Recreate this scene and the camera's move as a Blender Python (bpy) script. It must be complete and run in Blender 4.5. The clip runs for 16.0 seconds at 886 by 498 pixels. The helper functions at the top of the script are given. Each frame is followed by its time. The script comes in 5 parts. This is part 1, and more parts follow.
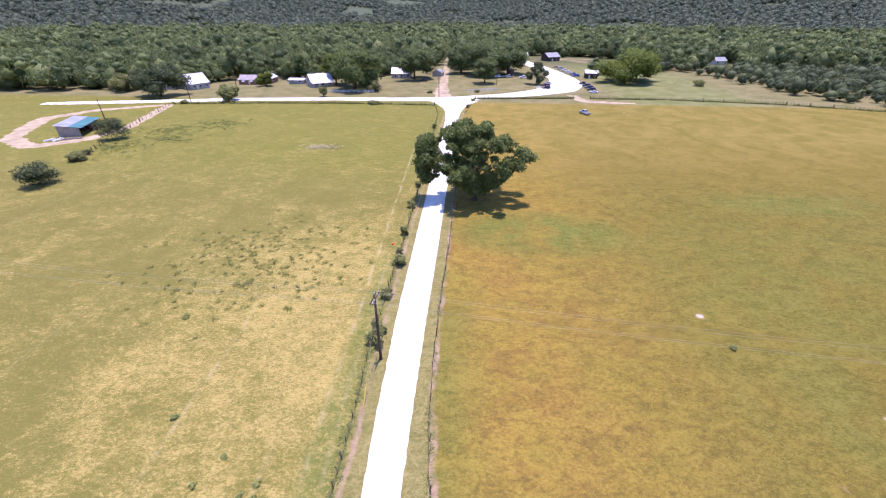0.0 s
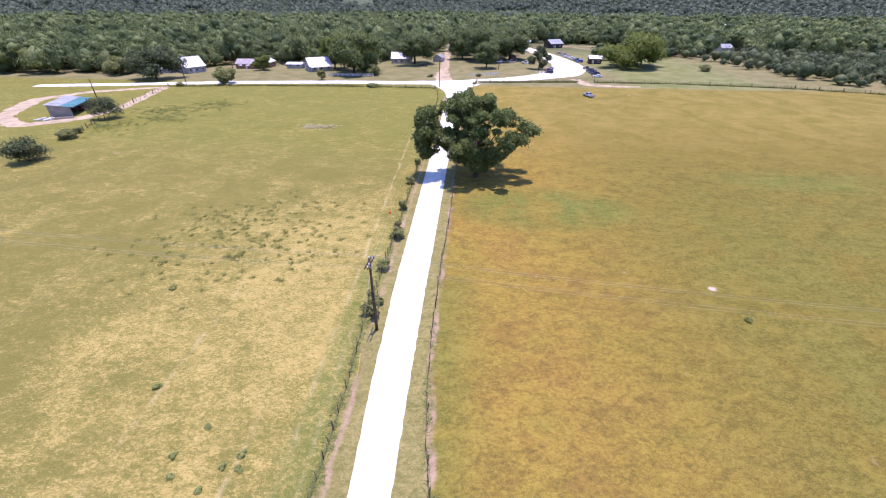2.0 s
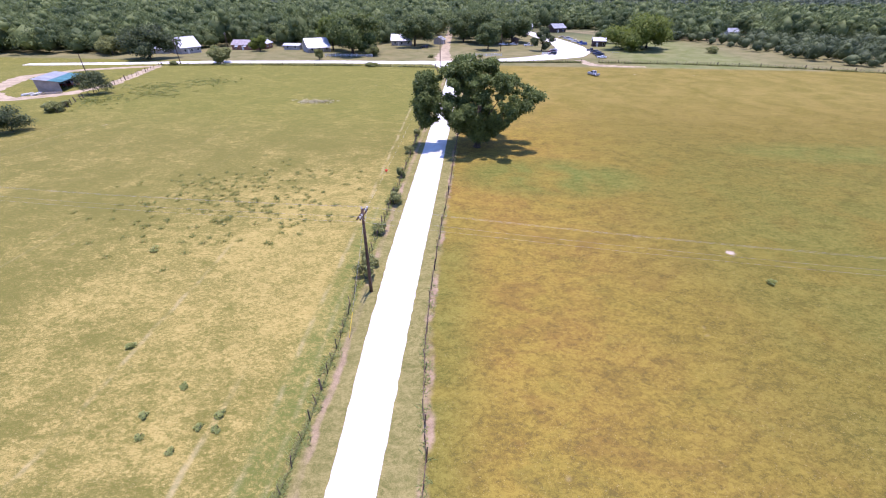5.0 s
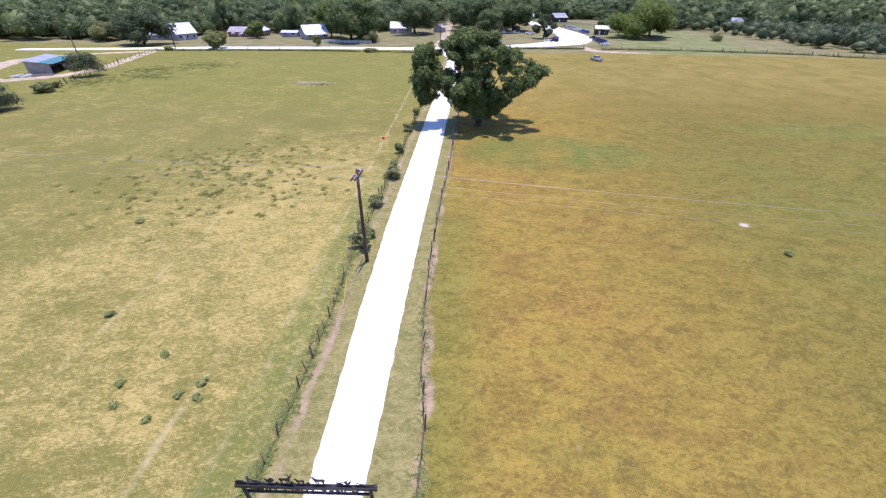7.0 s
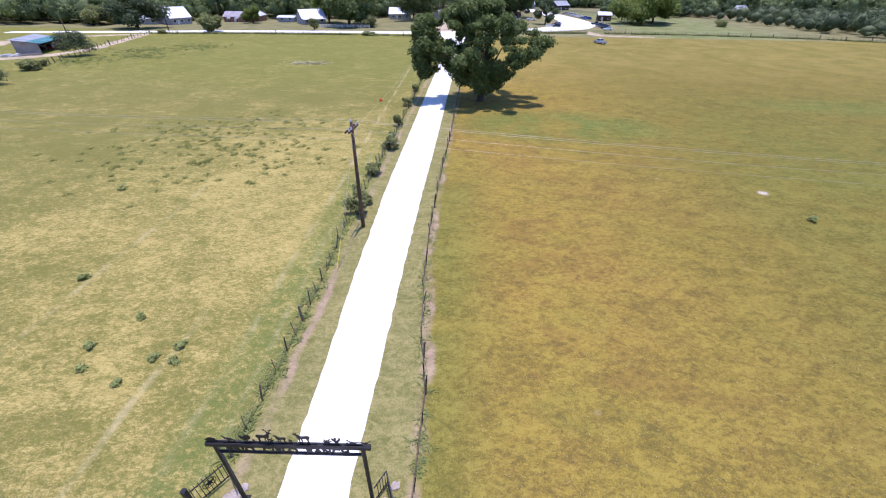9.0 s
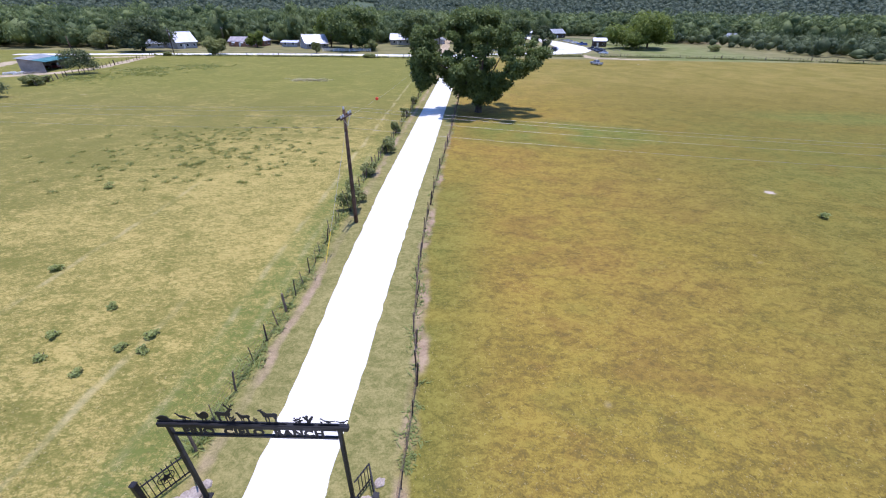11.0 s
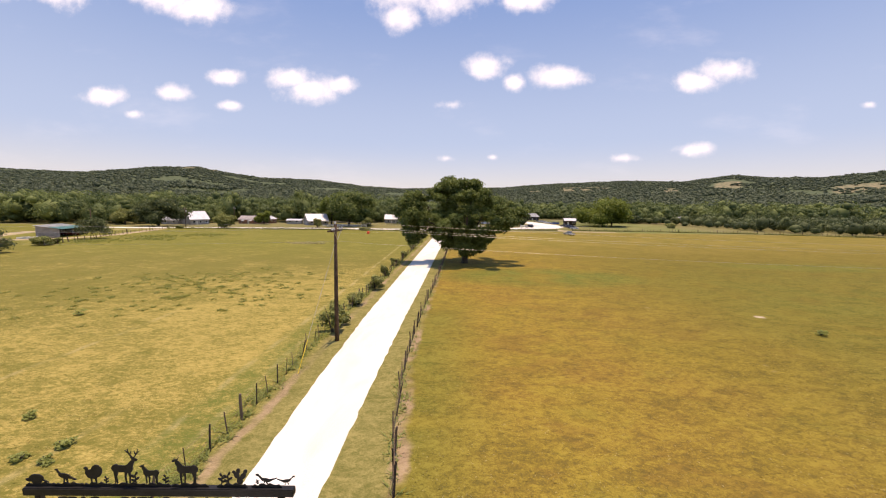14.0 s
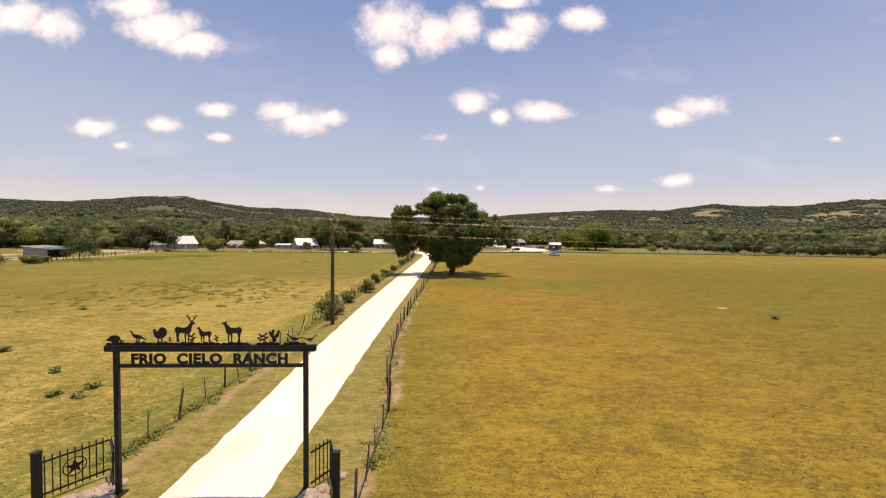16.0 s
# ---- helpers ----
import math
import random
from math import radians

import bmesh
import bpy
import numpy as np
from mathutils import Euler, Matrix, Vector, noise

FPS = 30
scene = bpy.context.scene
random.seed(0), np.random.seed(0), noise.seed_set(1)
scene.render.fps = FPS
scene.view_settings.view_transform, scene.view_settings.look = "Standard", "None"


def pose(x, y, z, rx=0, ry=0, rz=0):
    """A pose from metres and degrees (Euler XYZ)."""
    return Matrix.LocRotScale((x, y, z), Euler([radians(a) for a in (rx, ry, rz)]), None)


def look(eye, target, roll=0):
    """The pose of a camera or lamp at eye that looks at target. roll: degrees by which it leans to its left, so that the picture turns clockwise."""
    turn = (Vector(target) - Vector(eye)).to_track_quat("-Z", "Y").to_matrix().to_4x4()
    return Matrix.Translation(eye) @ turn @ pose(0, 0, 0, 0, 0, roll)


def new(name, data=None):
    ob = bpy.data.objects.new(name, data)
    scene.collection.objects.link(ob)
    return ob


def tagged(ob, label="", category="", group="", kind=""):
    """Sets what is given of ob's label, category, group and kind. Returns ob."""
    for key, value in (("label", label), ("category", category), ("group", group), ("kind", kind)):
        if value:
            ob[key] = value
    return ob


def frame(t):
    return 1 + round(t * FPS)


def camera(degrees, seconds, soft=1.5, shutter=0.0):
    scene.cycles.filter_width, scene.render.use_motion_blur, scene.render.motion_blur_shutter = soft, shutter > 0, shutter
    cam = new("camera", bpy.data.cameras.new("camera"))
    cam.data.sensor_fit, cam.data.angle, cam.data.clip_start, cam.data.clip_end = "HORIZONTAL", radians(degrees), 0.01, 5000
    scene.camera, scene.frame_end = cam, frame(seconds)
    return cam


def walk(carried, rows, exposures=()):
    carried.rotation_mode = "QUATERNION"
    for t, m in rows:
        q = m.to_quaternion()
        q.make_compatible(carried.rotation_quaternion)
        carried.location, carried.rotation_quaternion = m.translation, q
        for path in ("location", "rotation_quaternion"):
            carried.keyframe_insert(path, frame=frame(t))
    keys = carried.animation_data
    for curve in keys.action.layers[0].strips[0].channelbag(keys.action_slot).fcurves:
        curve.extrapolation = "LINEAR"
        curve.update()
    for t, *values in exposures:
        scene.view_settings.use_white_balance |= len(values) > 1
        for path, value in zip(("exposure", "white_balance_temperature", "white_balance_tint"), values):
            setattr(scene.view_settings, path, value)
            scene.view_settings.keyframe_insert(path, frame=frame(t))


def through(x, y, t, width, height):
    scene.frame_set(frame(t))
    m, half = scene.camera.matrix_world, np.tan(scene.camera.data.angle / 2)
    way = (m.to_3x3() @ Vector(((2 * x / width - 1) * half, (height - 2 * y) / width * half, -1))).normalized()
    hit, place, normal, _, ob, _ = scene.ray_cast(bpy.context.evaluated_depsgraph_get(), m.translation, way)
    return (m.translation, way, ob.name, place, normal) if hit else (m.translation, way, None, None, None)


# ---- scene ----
cam = camera(96.0, 16.0, soft=1.15)
ROWS = [
    (0, 0.622, -1.438, 38.299, 3.98, -31.01, 0.14),
    (0.5, 0.722, -1.258, 37.171, 4.07, -31.29, 0.13),
    (1, 0.719, -1.076, 35.994, 4.06, -31.47, 0.12),
    (1.5, 0.680, -0.999, 34.737, 3.98, -31.68, 0.23),
    (2, 0.710, -0.824, 33.843, 4.07, -31.90, 0.25),
    (2.5, 0.743, -0.655, 32.885, 4.06, -32.13, 0.20),
    (3, 0.642, -0.505, 31.963, 3.99, -32.31, 0.24),
    (3.5, 0.605, -0.425, 30.815, 4.00, -32.43, 0.36),
    (4, 0.665, -0.326, 29.968, 4.13, -32.59, 0.36),
    (6.5, 0.814, 0.213, 25.583, 4.14, -33.24, 0.30),
    (7, 0.751, 0.284, 24.549, 4.10, -33.43, 0.43),
    (7.5, 0.700, 0.421, 23.562, 4.12, -33.60, 0.36),
    (8, 0.623, 0.580, 22.472, 4.09, -33.76, 0.41),
    (8.5, 0.588, 0.747, 21.441, 4.05, -33.95, 0.47),
    (9, 0.521, 0.864, 20.516, 3.97, -34.14, 0.54),
    (10, 0.68, 0.92, 18.88, 3.97, -34.25, 0.55),
    (11.3, 0.95, 0.97, 16.75, 4.03, -28.25, 0.56),
    (11.5, 0.981, 0.968, 16.385, 4.01, -26.29, 0.56),
    (12, 1.041, 0.978, 15.479, 3.54, -19.98, 0.52),
    (12.5, 1.014, 0.968, 14.570, 3.29, -14.82, 0.49),
    (13, 1.033, 0.781, 13.738, 3.35, -10.96, 0.59),
    (13.5, 1.034, 0.777, 12.879, 3.34, -8.14, 0.62),
    (14, 1.174, 0.317, 11.997, 2.65, -6.09, 0.68),
    (14.5, 1.351, -0.428, 10.966, 2.21, -4.35, 0.56),
    (15, 1.373, -1.101, 10.107, 1.64, -3.28, 0.52),
    (15.5, 1.413, -2.236, 9.301, 1.30, -2.42, 0.51),
    (16, 1.457, -3.441, 8.511, 1.05, -1.82, 0.49),
]

walk(cam, [(t, pose(x, y, z, 90 + pitch, 0, yaw) @ pose(0, 0, 0, 0, 0, roll)) for t, x, y, z, yaw, pitch, roll in ROWS],
     exposures=[(0.0, 0.45, 6200, 43), (4.0, 0.42, 6080, 40), (9.0, 0.26, 5850, 31), (11.3, 0.15, 5800, 26), (12.5, 0.11, 7500, 26), (14.0, 0.03, 9200, 25), (16.0, -0.07, 10600, 25)])

# ---------------------------------------------------------------- light
SUN_WAY = Vector((0.05, 0.085, 1.0)).normalized()
sun_data = bpy.data.lights.new("sun", "SUN")
sun_data.energy, sun_data.angle, sun_data.color = 4.2, radians(0.55), (1.0, 0.965, 0.9)
sun = new("sun", sun_data)
sun.matrix_world = look(SUN_WAY * 200, (0, 0, 0))

# clouds of the sky: azimuth, elevation, half width, half height in degrees
GREAT_CLOUDS = [
    (-47.6, 20.1, 2.7, 1.7), (-45.4, 20.1, 2.0, 1.7), (-38.6, 23.9, 3.3, 1.6), (-36.3, 22.6, 4.3, 2.0), (-32.7, 21.8, 3.3, 1.6),
    (-8.8, 27.2, 4.9, 3.1), (-8.6, 24.2, 2.6, 1.8), (-2.8, 26.4, 4.9, 2.4), (1.7, 27.5, 2.8, 2.3), (7.9, 25.8, 3.6, 1.5), (10.0, 27.3, 3.0, 1.7), (8.2, 29.7, 3.8, 0.8), (17.6, 27.2, 2.8, 1.4),
]
SMALL_CLOUDS = [
    (2.9, 18.6, 3.1, 1.6), (6.9, 16.4, 1.5, 1.2), (12.8, 16.8, 3.8, 1.5), (28.6, 14.7, 2.4, 1.1), (31.3, 15.4, 2.8, 1.3), (28.7, 7.1, 2.4, 0.9),
    (-22.9, 15.8, 3.2, 1.3), (-20.4, 14.8, 3.8, 1.8), (-16.9, 15.6, 2.4, 1.2), (-36.0, 12.5, 1.8, 1.0), (-42.0, 11.3, 2.0, 1.0), (-30.6, 15.0, 2.1, 1.0), (-30.2, 11.9, 1.6, 0.7),
]
FAINT_CLOUDS = [(-1.9, 13.8, 2.0, 0.7), (-39.9, 9.7, 1.0, 0.5), (21.2, 6.4, 1.9, 0.5), (4.2, 6.9, 0.7, 0.4), (43.1, 10.2, 0.6, 0.3), (-2.3, 6.7, 1.2, 0.5)]


class Graph:
    """Short hand for building node trees."""

    def __init__(self, tree):
        self.tree = tree
        tree.nodes.clear()

    def node(self, kind):
        return self.tree.nodes.new(kind)

    def plug(self, value, socket):
        if value is None:
            return
        if isinstance(value, bpy.types.NodeSocket):
            self.tree.links.new(value, socket)
        else:
            socket.default_value = value

    def maths(self, op, a, b=None, c=None, clamp=False):
        made = self.node("ShaderNodeMath")
        made.operation, made.use_clamp = op, clamp
        for value, socket in zip((a, b, c), made.inputs):
            self.plug(value, socket)
        return made.outputs[0]

    def mix(self, fac, a, b):
        made = self.node("ShaderNodeMix")
        made.data_type = "RGBA"
        self.plug(fac, made.inputs[0])
        for value, socket in ((a, made.inputs[6]), (b, made.inputs[7])):
            self.plug((*value, 1.0) if isinstance(value, tuple) else value, socket)
        return made.outputs[2]

    def noise(self, scale, detail=4.0, rough=0.55, at=None, warp=0.0):
        made = self.node("ShaderNodeTexNoise")
        self.plug(at, made.inputs["Vector"])
        made.inputs["Scale"].default_value, made.inputs["Detail"].default_value = scale, detail
        made.inputs["Roughness"].default_value, made.inputs["Distortion"].default_value = rough, warp
        return made.outputs["Fac"]

    def ramp(self, value, low, high, a=0.0, b=1.0):
        made = self.node("ShaderNodeMapRange")
        made.interpolation_type = "SMOOTHSTEP"
        for v, socket in zip((value, low, high, a, b), made.inputs):
            self.plug(v, socket)
        return made.outputs[0]

    def place(self):
        return self.node("ShaderNodeNewGeometry").outputs["Position"]

    def split(self, vector):
        made = self.node("ShaderNodeSeparateXYZ")
        self.plug(vector, made.inputs[0])
        return made.outputs

    def join(self, x, y, z):
        made = self.node("ShaderNodeCombineXYZ")
        for value, socket in zip((x, y, z), made.inputs):
            self.plug(value, socket)
        return made.outputs[0]

    def stretch(self, vector, scale, turn=0.0):
        made = self.node("ShaderNodeMapping")
        self.plug(vector, made.inputs["Vector"])
        made.inputs["Scale"].default_value = scale
        made.inputs["Rotation"].default_value = (0, 0, radians(turn))
        return made.outputs[0]

    def bump(self, height, strength, distance):
        made = self.node("ShaderNodeBump")
        self.plug(height, made.inputs["Height"])
        made.inputs["Strength"].default_value, made.inputs["Distance"].default_value = strength, distance
        return made.outputs[0]

    def surface(self, color, rough=0.8, metal=0.0, normal=None, through=0.0, specular=0.3):
        shader = self.node("ShaderNodeBsdfPrincipled")
        self.plug((*color, 1.0) if isinstance(color, tuple) else color, shader.inputs["Base Color"])
        self.plug(rough, shader.inputs["Roughness"])
        self.plug(metal, shader.inputs["Metallic"])
        shader.inputs["Specular IOR Level"].default_value = specular
        self.plug(normal, shader.inputs["Normal"])
        made = shader.outputs[0]
        if through:
            leaf = self.node("ShaderNodeBsdfTranslucent")
            self.plug((*color, 1.0) if isinstance(color, tuple) else color, leaf.inputs[0])
            both = self.node("ShaderNodeMixShader")
            both.inputs[0].default_value = through
            self.plug(made, both.inputs[1])
            self.plug(leaf.outputs[0], both.inputs[2])
            made = both.outputs[0]
        self.plug(made, self.node("ShaderNodeOutputMaterial").inputs[0])


world = bpy.data.worlds.new("world")
scene.world = world
world.use_nodes = True
g = Graph(world.node_tree)
sky = g.node("ShaderNodeTexSky")
sky.sky_type, sky.sun_disc, sky.sun_elevation, sky.sun_rotation = "NISHITA", False, radians(84), radians(30)
sky.altitude, sky.air_density, sky.dust_density, sky.ozone_density = 400.0, 1.0, 1.6, 1.2
way = g.node("ShaderNodeTexCoord").outputs["Generated"]
dx, dy, dz = g.split(way)
front = g.maths("GREATER_THAN", dy, 0.05)
safe = g.maths("MAXIMUM", dy, 0.05)
u, v = g.maths("DIVIDE", dx, safe), g.maths("DIVIDE", dz, safe)
flat = g.join(u, v, 0.0)
wob1 = g.maths("SUBTRACT", g.noise(9.0, 6.0, 0.62, flat), 0.5)
wob2 = g.maths("SUBTRACT", g.noise(24.0, 5.0, 0.6, g.join(g.maths("ADD", u, 7.3), v, 0.0)), 0.5)
cover = None
for azimuth, height, wide, tall, dense in [(*c, 1.0) for c in GREAT_CLOUDS + SMALL_CLOUDS] + [(*c, 0.6) for c in FAINT_CLOUDS]:
    wide, tall = wide * 1.1, tall * 1.08
    cu, cv = math.tan(radians(azimuth)), math.tan(radians(height)) / math.cos(radians(azimuth))
    su = radians(wide) / math.cos(radians(azimuth)) ** 2
    sv = radians(tall) / math.cos(radians(height)) ** 2 / math.cos(radians(azimuth))
    a = g.maths("DIVIDE", g.maths("SUBTRACT", u, cu), su)
    b = g.maths("DIVIDE", g.maths("SUBTRACT", v, cv), sv)
    far = g.maths("ADD", g.maths("MULTIPLY", a, a), g.maths("MULTIPLY", b, b))
    near = g.maths("MULTIPLY", g.maths("SUBTRACT", 1.15, g.maths("SQRT", far)), dense)
    cover = near if cover is None else g.maths("MAXIMUM", cover, near)
body = g.maths("ADD", cover, g.maths("ADD", g.maths("MULTIPLY", wob1, 1.5), g.maths("MULTIPLY", wob2, 1.0)))
body = g.maths("MULTIPLY", g.ramp(body, 0.0, 1.0), front)
wisp = g.maths("MULTIPLY", g.ramp(g.noise(3.0, 5.0, 0.6, g.stretch(flat, (1.0, 2.6, 1.0))), 0.52, 0.8), 0.16)
body = g.maths("MAXIMUM", body, g.maths("MULTIPLY", wisp, front))
shade = g.ramp(g.noise(11.0, 4.0, 0.5, flat), 0.3, 0.7, 0.86, 1.0)
white = g.mix(shade, (9.4, 10.5, 13.4), (12.4, 13.8, 17.2))
haze = g.mix(g.ramp(dz, 0.0, 0.16), (9.4, 11.2, 13.6), (5.4, 8.6, 14.6))
haze = g.mix(g.ramp(dz, 0.12, 0.55), haze, (1.8, 4.6, 11.8))
sky_color = g.mix(0.72, sky.outputs[0], haze)
back = g.node("ShaderNodeBackground")
g.plug(g.mix(body, sky_color, white), back.inputs[0])
back.inputs[1].default_value = 0.085
g.plug(back.outputs[0], g.node("ShaderNodeOutputWorld").inputs[0])


# ---------------------------------------------------------------- materials
def material(name, color, rough=0.8, metal=0.0, vary=0.18, scale=3.0, grain=25.0, bump=0.0, specular=0.3, per_piece=0.0):
    made = bpy.data.materials.new(name)
    made.use_nodes = True
    g = Graph(made.node_tree)
    at = g.node("ShaderNodeTexCoord").outputs["Object"]
    big, small = g.noise(scale, 4.0, 0.6, at), g.noise(grain, 3.0, 0.6, at)
    both = g.maths("ADD", g.maths("MULTIPLY", big, 0.6), g.maths("MULTIPLY", small, 0.4))
    if per_piece:
        both = g.maths("ADD", both, g.maths("MULTIPLY", g.maths("SUBTRACT", g.node("ShaderNodeObjectInfo").outputs["Random"], 0.5), per_piece))
    low = tuple(c * (1 - vary * 1.6) for c in color)
    high = tuple(min(0.92, c * (1 + vary * 1.4)) for c in color)
    g.surface(g.mix(g.ramp(both, 0.25, 0.75), low, high), g.ramp(big, 0.2, 0.8, min(1, rough + 0.08), max(0.03, rough - 0.1)), metal,
              g.bump(both, 0.5, bump) if bump else None, specular=specular)
    return made


def leaf_material(name, dark, light, through=0.25, vary=0.6):
    made = bpy.data.materials.new(name)
    made.use_nodes = True
    g = Graph(made.node_tree)
    island = g.node("ShaderNodeNewGeometry").outputs["Random Per Island"]
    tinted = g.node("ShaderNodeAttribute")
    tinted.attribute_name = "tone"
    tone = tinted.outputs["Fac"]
    # tone brings in painted top light and inner shade besides plant variation
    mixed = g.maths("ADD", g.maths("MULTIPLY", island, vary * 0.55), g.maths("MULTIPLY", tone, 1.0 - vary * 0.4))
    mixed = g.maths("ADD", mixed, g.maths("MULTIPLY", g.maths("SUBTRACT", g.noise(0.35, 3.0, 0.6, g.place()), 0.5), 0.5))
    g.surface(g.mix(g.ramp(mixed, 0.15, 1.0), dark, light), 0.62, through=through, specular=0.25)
    return made


# dry clearings on the hills: azimuth and half width in degrees, distance
HILL_CLEARINGS = [(16.5, 3.4, 1640), (26.5, 1.2, 1600), (32.5, 1.5, 1680), (-33.0, 3.6, 2080), (44.0, 3.0, 1600), (9.5, 1.4, 1560)]


def pasture(g, at):
    """The colour of the ground by its place: two pastures, mown verges, worn soil along the fences, lawns and woodland floor."""
    x, y, z = g.split(at)
    flat = g.join(x, y, 0.0)
    wide = g.noise(0.022, 3.0, 0.55, flat, 0.4)
    mid = g.noise(0.11, 4.0, 0.6, flat, 0.6)
    small = g.noise(0.95, 5.0, 0.66, g.stretch(flat, (0.62, 1.0, 1.0), 14), 1.0)
    fine = g.noise(3.6, 4.0, 0.68, g.stretch(flat, (0.7, 1.0, 1.0), -12), 0.8)
    tiny = g.noise(11.0, 3.0, 0.7, flat)
    clump = g.noise(0.30, 4.0, 0.65, g.stretch(flat, (0.6, 1.0, 1.0), 8), 1.2)
    grain = g.maths("ADD", g.maths("ADD", g.maths("MULTIPLY", small, 0.24), g.maths("MULTIPLY", clump, 0.15)), g.maths("ADD", g.maths("MULTIPLY", fine, 0.34), g.maths("MULTIPLY", tiny, 0.27)))
    # bent straw lying in short wisps
    wisps = g.noise(1.5, 4.0, 0.7, g.stretch(flat, (0.9, 3.0, 1.0), 16), 1.6)
    # left pasture: straw near, greener towards the cross road
    straw_spot = g.maths("SUBTRACT", 1.0, g.maths("MULTIPLY", g.maths("ADD", g.maths("POWER", g.maths("DIVIDE", g.maths("ADD", x, 20.0), 24.0), 2.0),
                         g.maths("POWER", g.maths("DIVIDE", g.maths("SUBTRACT", y, 42.0), 31.0), 2.0)), 0.6), clamp=True)
    straw = g.maths("ADD", g.maths("MULTIPLY", straw_spot, 0.46), g.maths("ADD", g.maths("SUBTRACT", g.maths("MULTIPLY", mid, 1.3), 0.44), g.maths("MULTIPLY", g.maths("SUBTRACT", grain, 0.5), 5.5)))
    left = g.mix(g.ramp(straw, 0.10, 1.0), (0.160, 0.142, 0.034), (0.405, 0.308, 0.095))
    left = g.mix(g.maths("MULTIPLY", g.ramp(y, 75.0, 120.0), 0.55), left, g.mix(g.ramp(grain, 0.43, 0.57), (0.104, 0.124, 0.017), (0.225, 0.212, 0.040)))
    # mowing lines that run along the drive
    lines = g.noise(0.8, 2.0, 0.5, g.stretch(flat, (1.0, 0.012, 1.0), 1.5))
    left = g.mix(g.maths("MULTIPLY", g.ramp(lines, 0.66, 0.76), 0.25), left, (0.42, 0.35, 0.19))
    left = g.mix(g.maths("MULTIPLY", g.ramp(wisps, 0.50, 0.64), g.ramp(straw, 0.25, 0.8, 0.12, 0.62)), left, (0.50, 0.400, 0.130))
    left = g.mix(g.ramp(wisps, 0.47, 0.36, 0.0, 0.42), left, (0.118, 0.122, 0.022))
    for row, reach in ((-12.1, 60.0), (-14.1, 130.0), (-18.2, 24.0), (-29.6, 46.0)):
        slant = g.maths("MULTIPLY", g.maths("MAXIMUM", g.maths("SUBTRACT", y, 15.0), 0.0), 0.031)
        drift = g.maths("ADD", g.maths("ADD", x, slant), g.maths("MULTIPLY", g.maths("SUBTRACT", g.noise(0.12, 2.0, 0.5, flat), 0.5), 1.1))
        close = g.ramp(g.maths("ABSOLUTE", g.maths("SUBTRACT", drift, row)), 0.42, 0.05)
        close = g.maths("MULTIPLY", close, g.maths("MULTIPLY", g.ramp(y, reach, reach - 10.0), g.ramp(g.noise(0.25, 3.0, 0.6, flat), 0.40, 0.60, 0.05, 0.55)))
        left = g.mix(close, left, (0.46, 0.38, 0.19))
    near_fence = g.maths("MULTIPLY", g.ramp(x, -15.6, -13.6), g.ramp(y, 75.0, 45.0))
    left = g.mix(g.maths("MULTIPLY", near_fence, g.ramp(grain, 0.42, 0.58, 0.85, 0.2)), left, (0.118, 0.146, 0.034))
    left = g.mix(g.ramp(grain, 0.42, 0.58, 0.26, 0.06), left, (0.150, 0.165, 0.030))
    # right pasture: golden brown with rusty and green patches
    rust = g.maths("ADD", g.maths("MULTIPLY", mid, 0.75), g.maths("MULTIPLY", wide, 0.5))
    right = g.mix(g.ramp(rust, 0.45, 0.85), (0.216, 0.156, 0.027), (0.240, 0.140, 0.031))
    pale = g.maths("MULTIPLY", g.ramp(g.noise(0.055, 5.0, 0.7, g.stretch(flat, (0.55, 1.0, 1.0), 5), 0.8), 0.54, 0.70), g.ramp(y, 40.0, 90.0, 0.3, 0.75))
    right = g.mix(pale, right, (0.315, 0.235, 0.055))
    right = g.mix(g.ramp(grain, 0.47, 0.57, 0.0, 0.9), right, (0.318, 0.234, 0.042))
    patchy = g.noise(0.22, 5.0, 0.7, g.stretch(flat, (0.6, 1.0, 1.0), -6), 1.0)
    right = g.mix(g.ramp(patchy, 0.53, 0.68, 0.0, 0.36), right, (0.170, 0.155, 0.030))
    right = g.mix(g.ramp(patchy, 0.47, 0.34, 0.0, 0.42), right, (0.205, 0.115, 0.030))
    right = g.mix(g.ramp(grain, 0.50, 0.42, 0.0, 0.75), right, (0.120, 0.090, 0.026))
    # darker olive to the right: grass colour plus lens falloff put into the colour
    right = g.mix(g.ramp(x, 4.0, 50.0, 0.0, 0.7), right, g.mix(g.ramp(grain, 0.42, 0.58), (0.100, 0.084, 0.014), (0.178, 0.136, 0.025)))
    right = g.mix(g.ramp(y, 80.0, 150.0, 0.0, 0.6), right, g.mix(g.ramp(g.maths("ADD", g.maths("MULTIPLY", mid, 0.5), g.maths("MULTIPLY", grain, 0.5)), 0.40, 0.60), (0.172, 0.150, 0.026), (0.300, 0.235, 0.060)))
    spot = g.maths("SUBTRACT", 1.0, g.maths("ADD", g.maths("POWER", g.maths("DIVIDE", g.maths("SUBTRACT", x, 14.0), 20.0), 2.0),
                   g.maths("POWER", g.maths("DIVIDE", g.maths("SUBTRACT", y, 70.0), 11.0), 2.0)), clamp=True)
    edge = g.maths("MULTIPLY", g.ramp(g.maths("ADD", x, g.maths("MULTIPLY", mid, 5.0)), 7.5, 1.0), g.ramp(y, 62.0, 40.0))
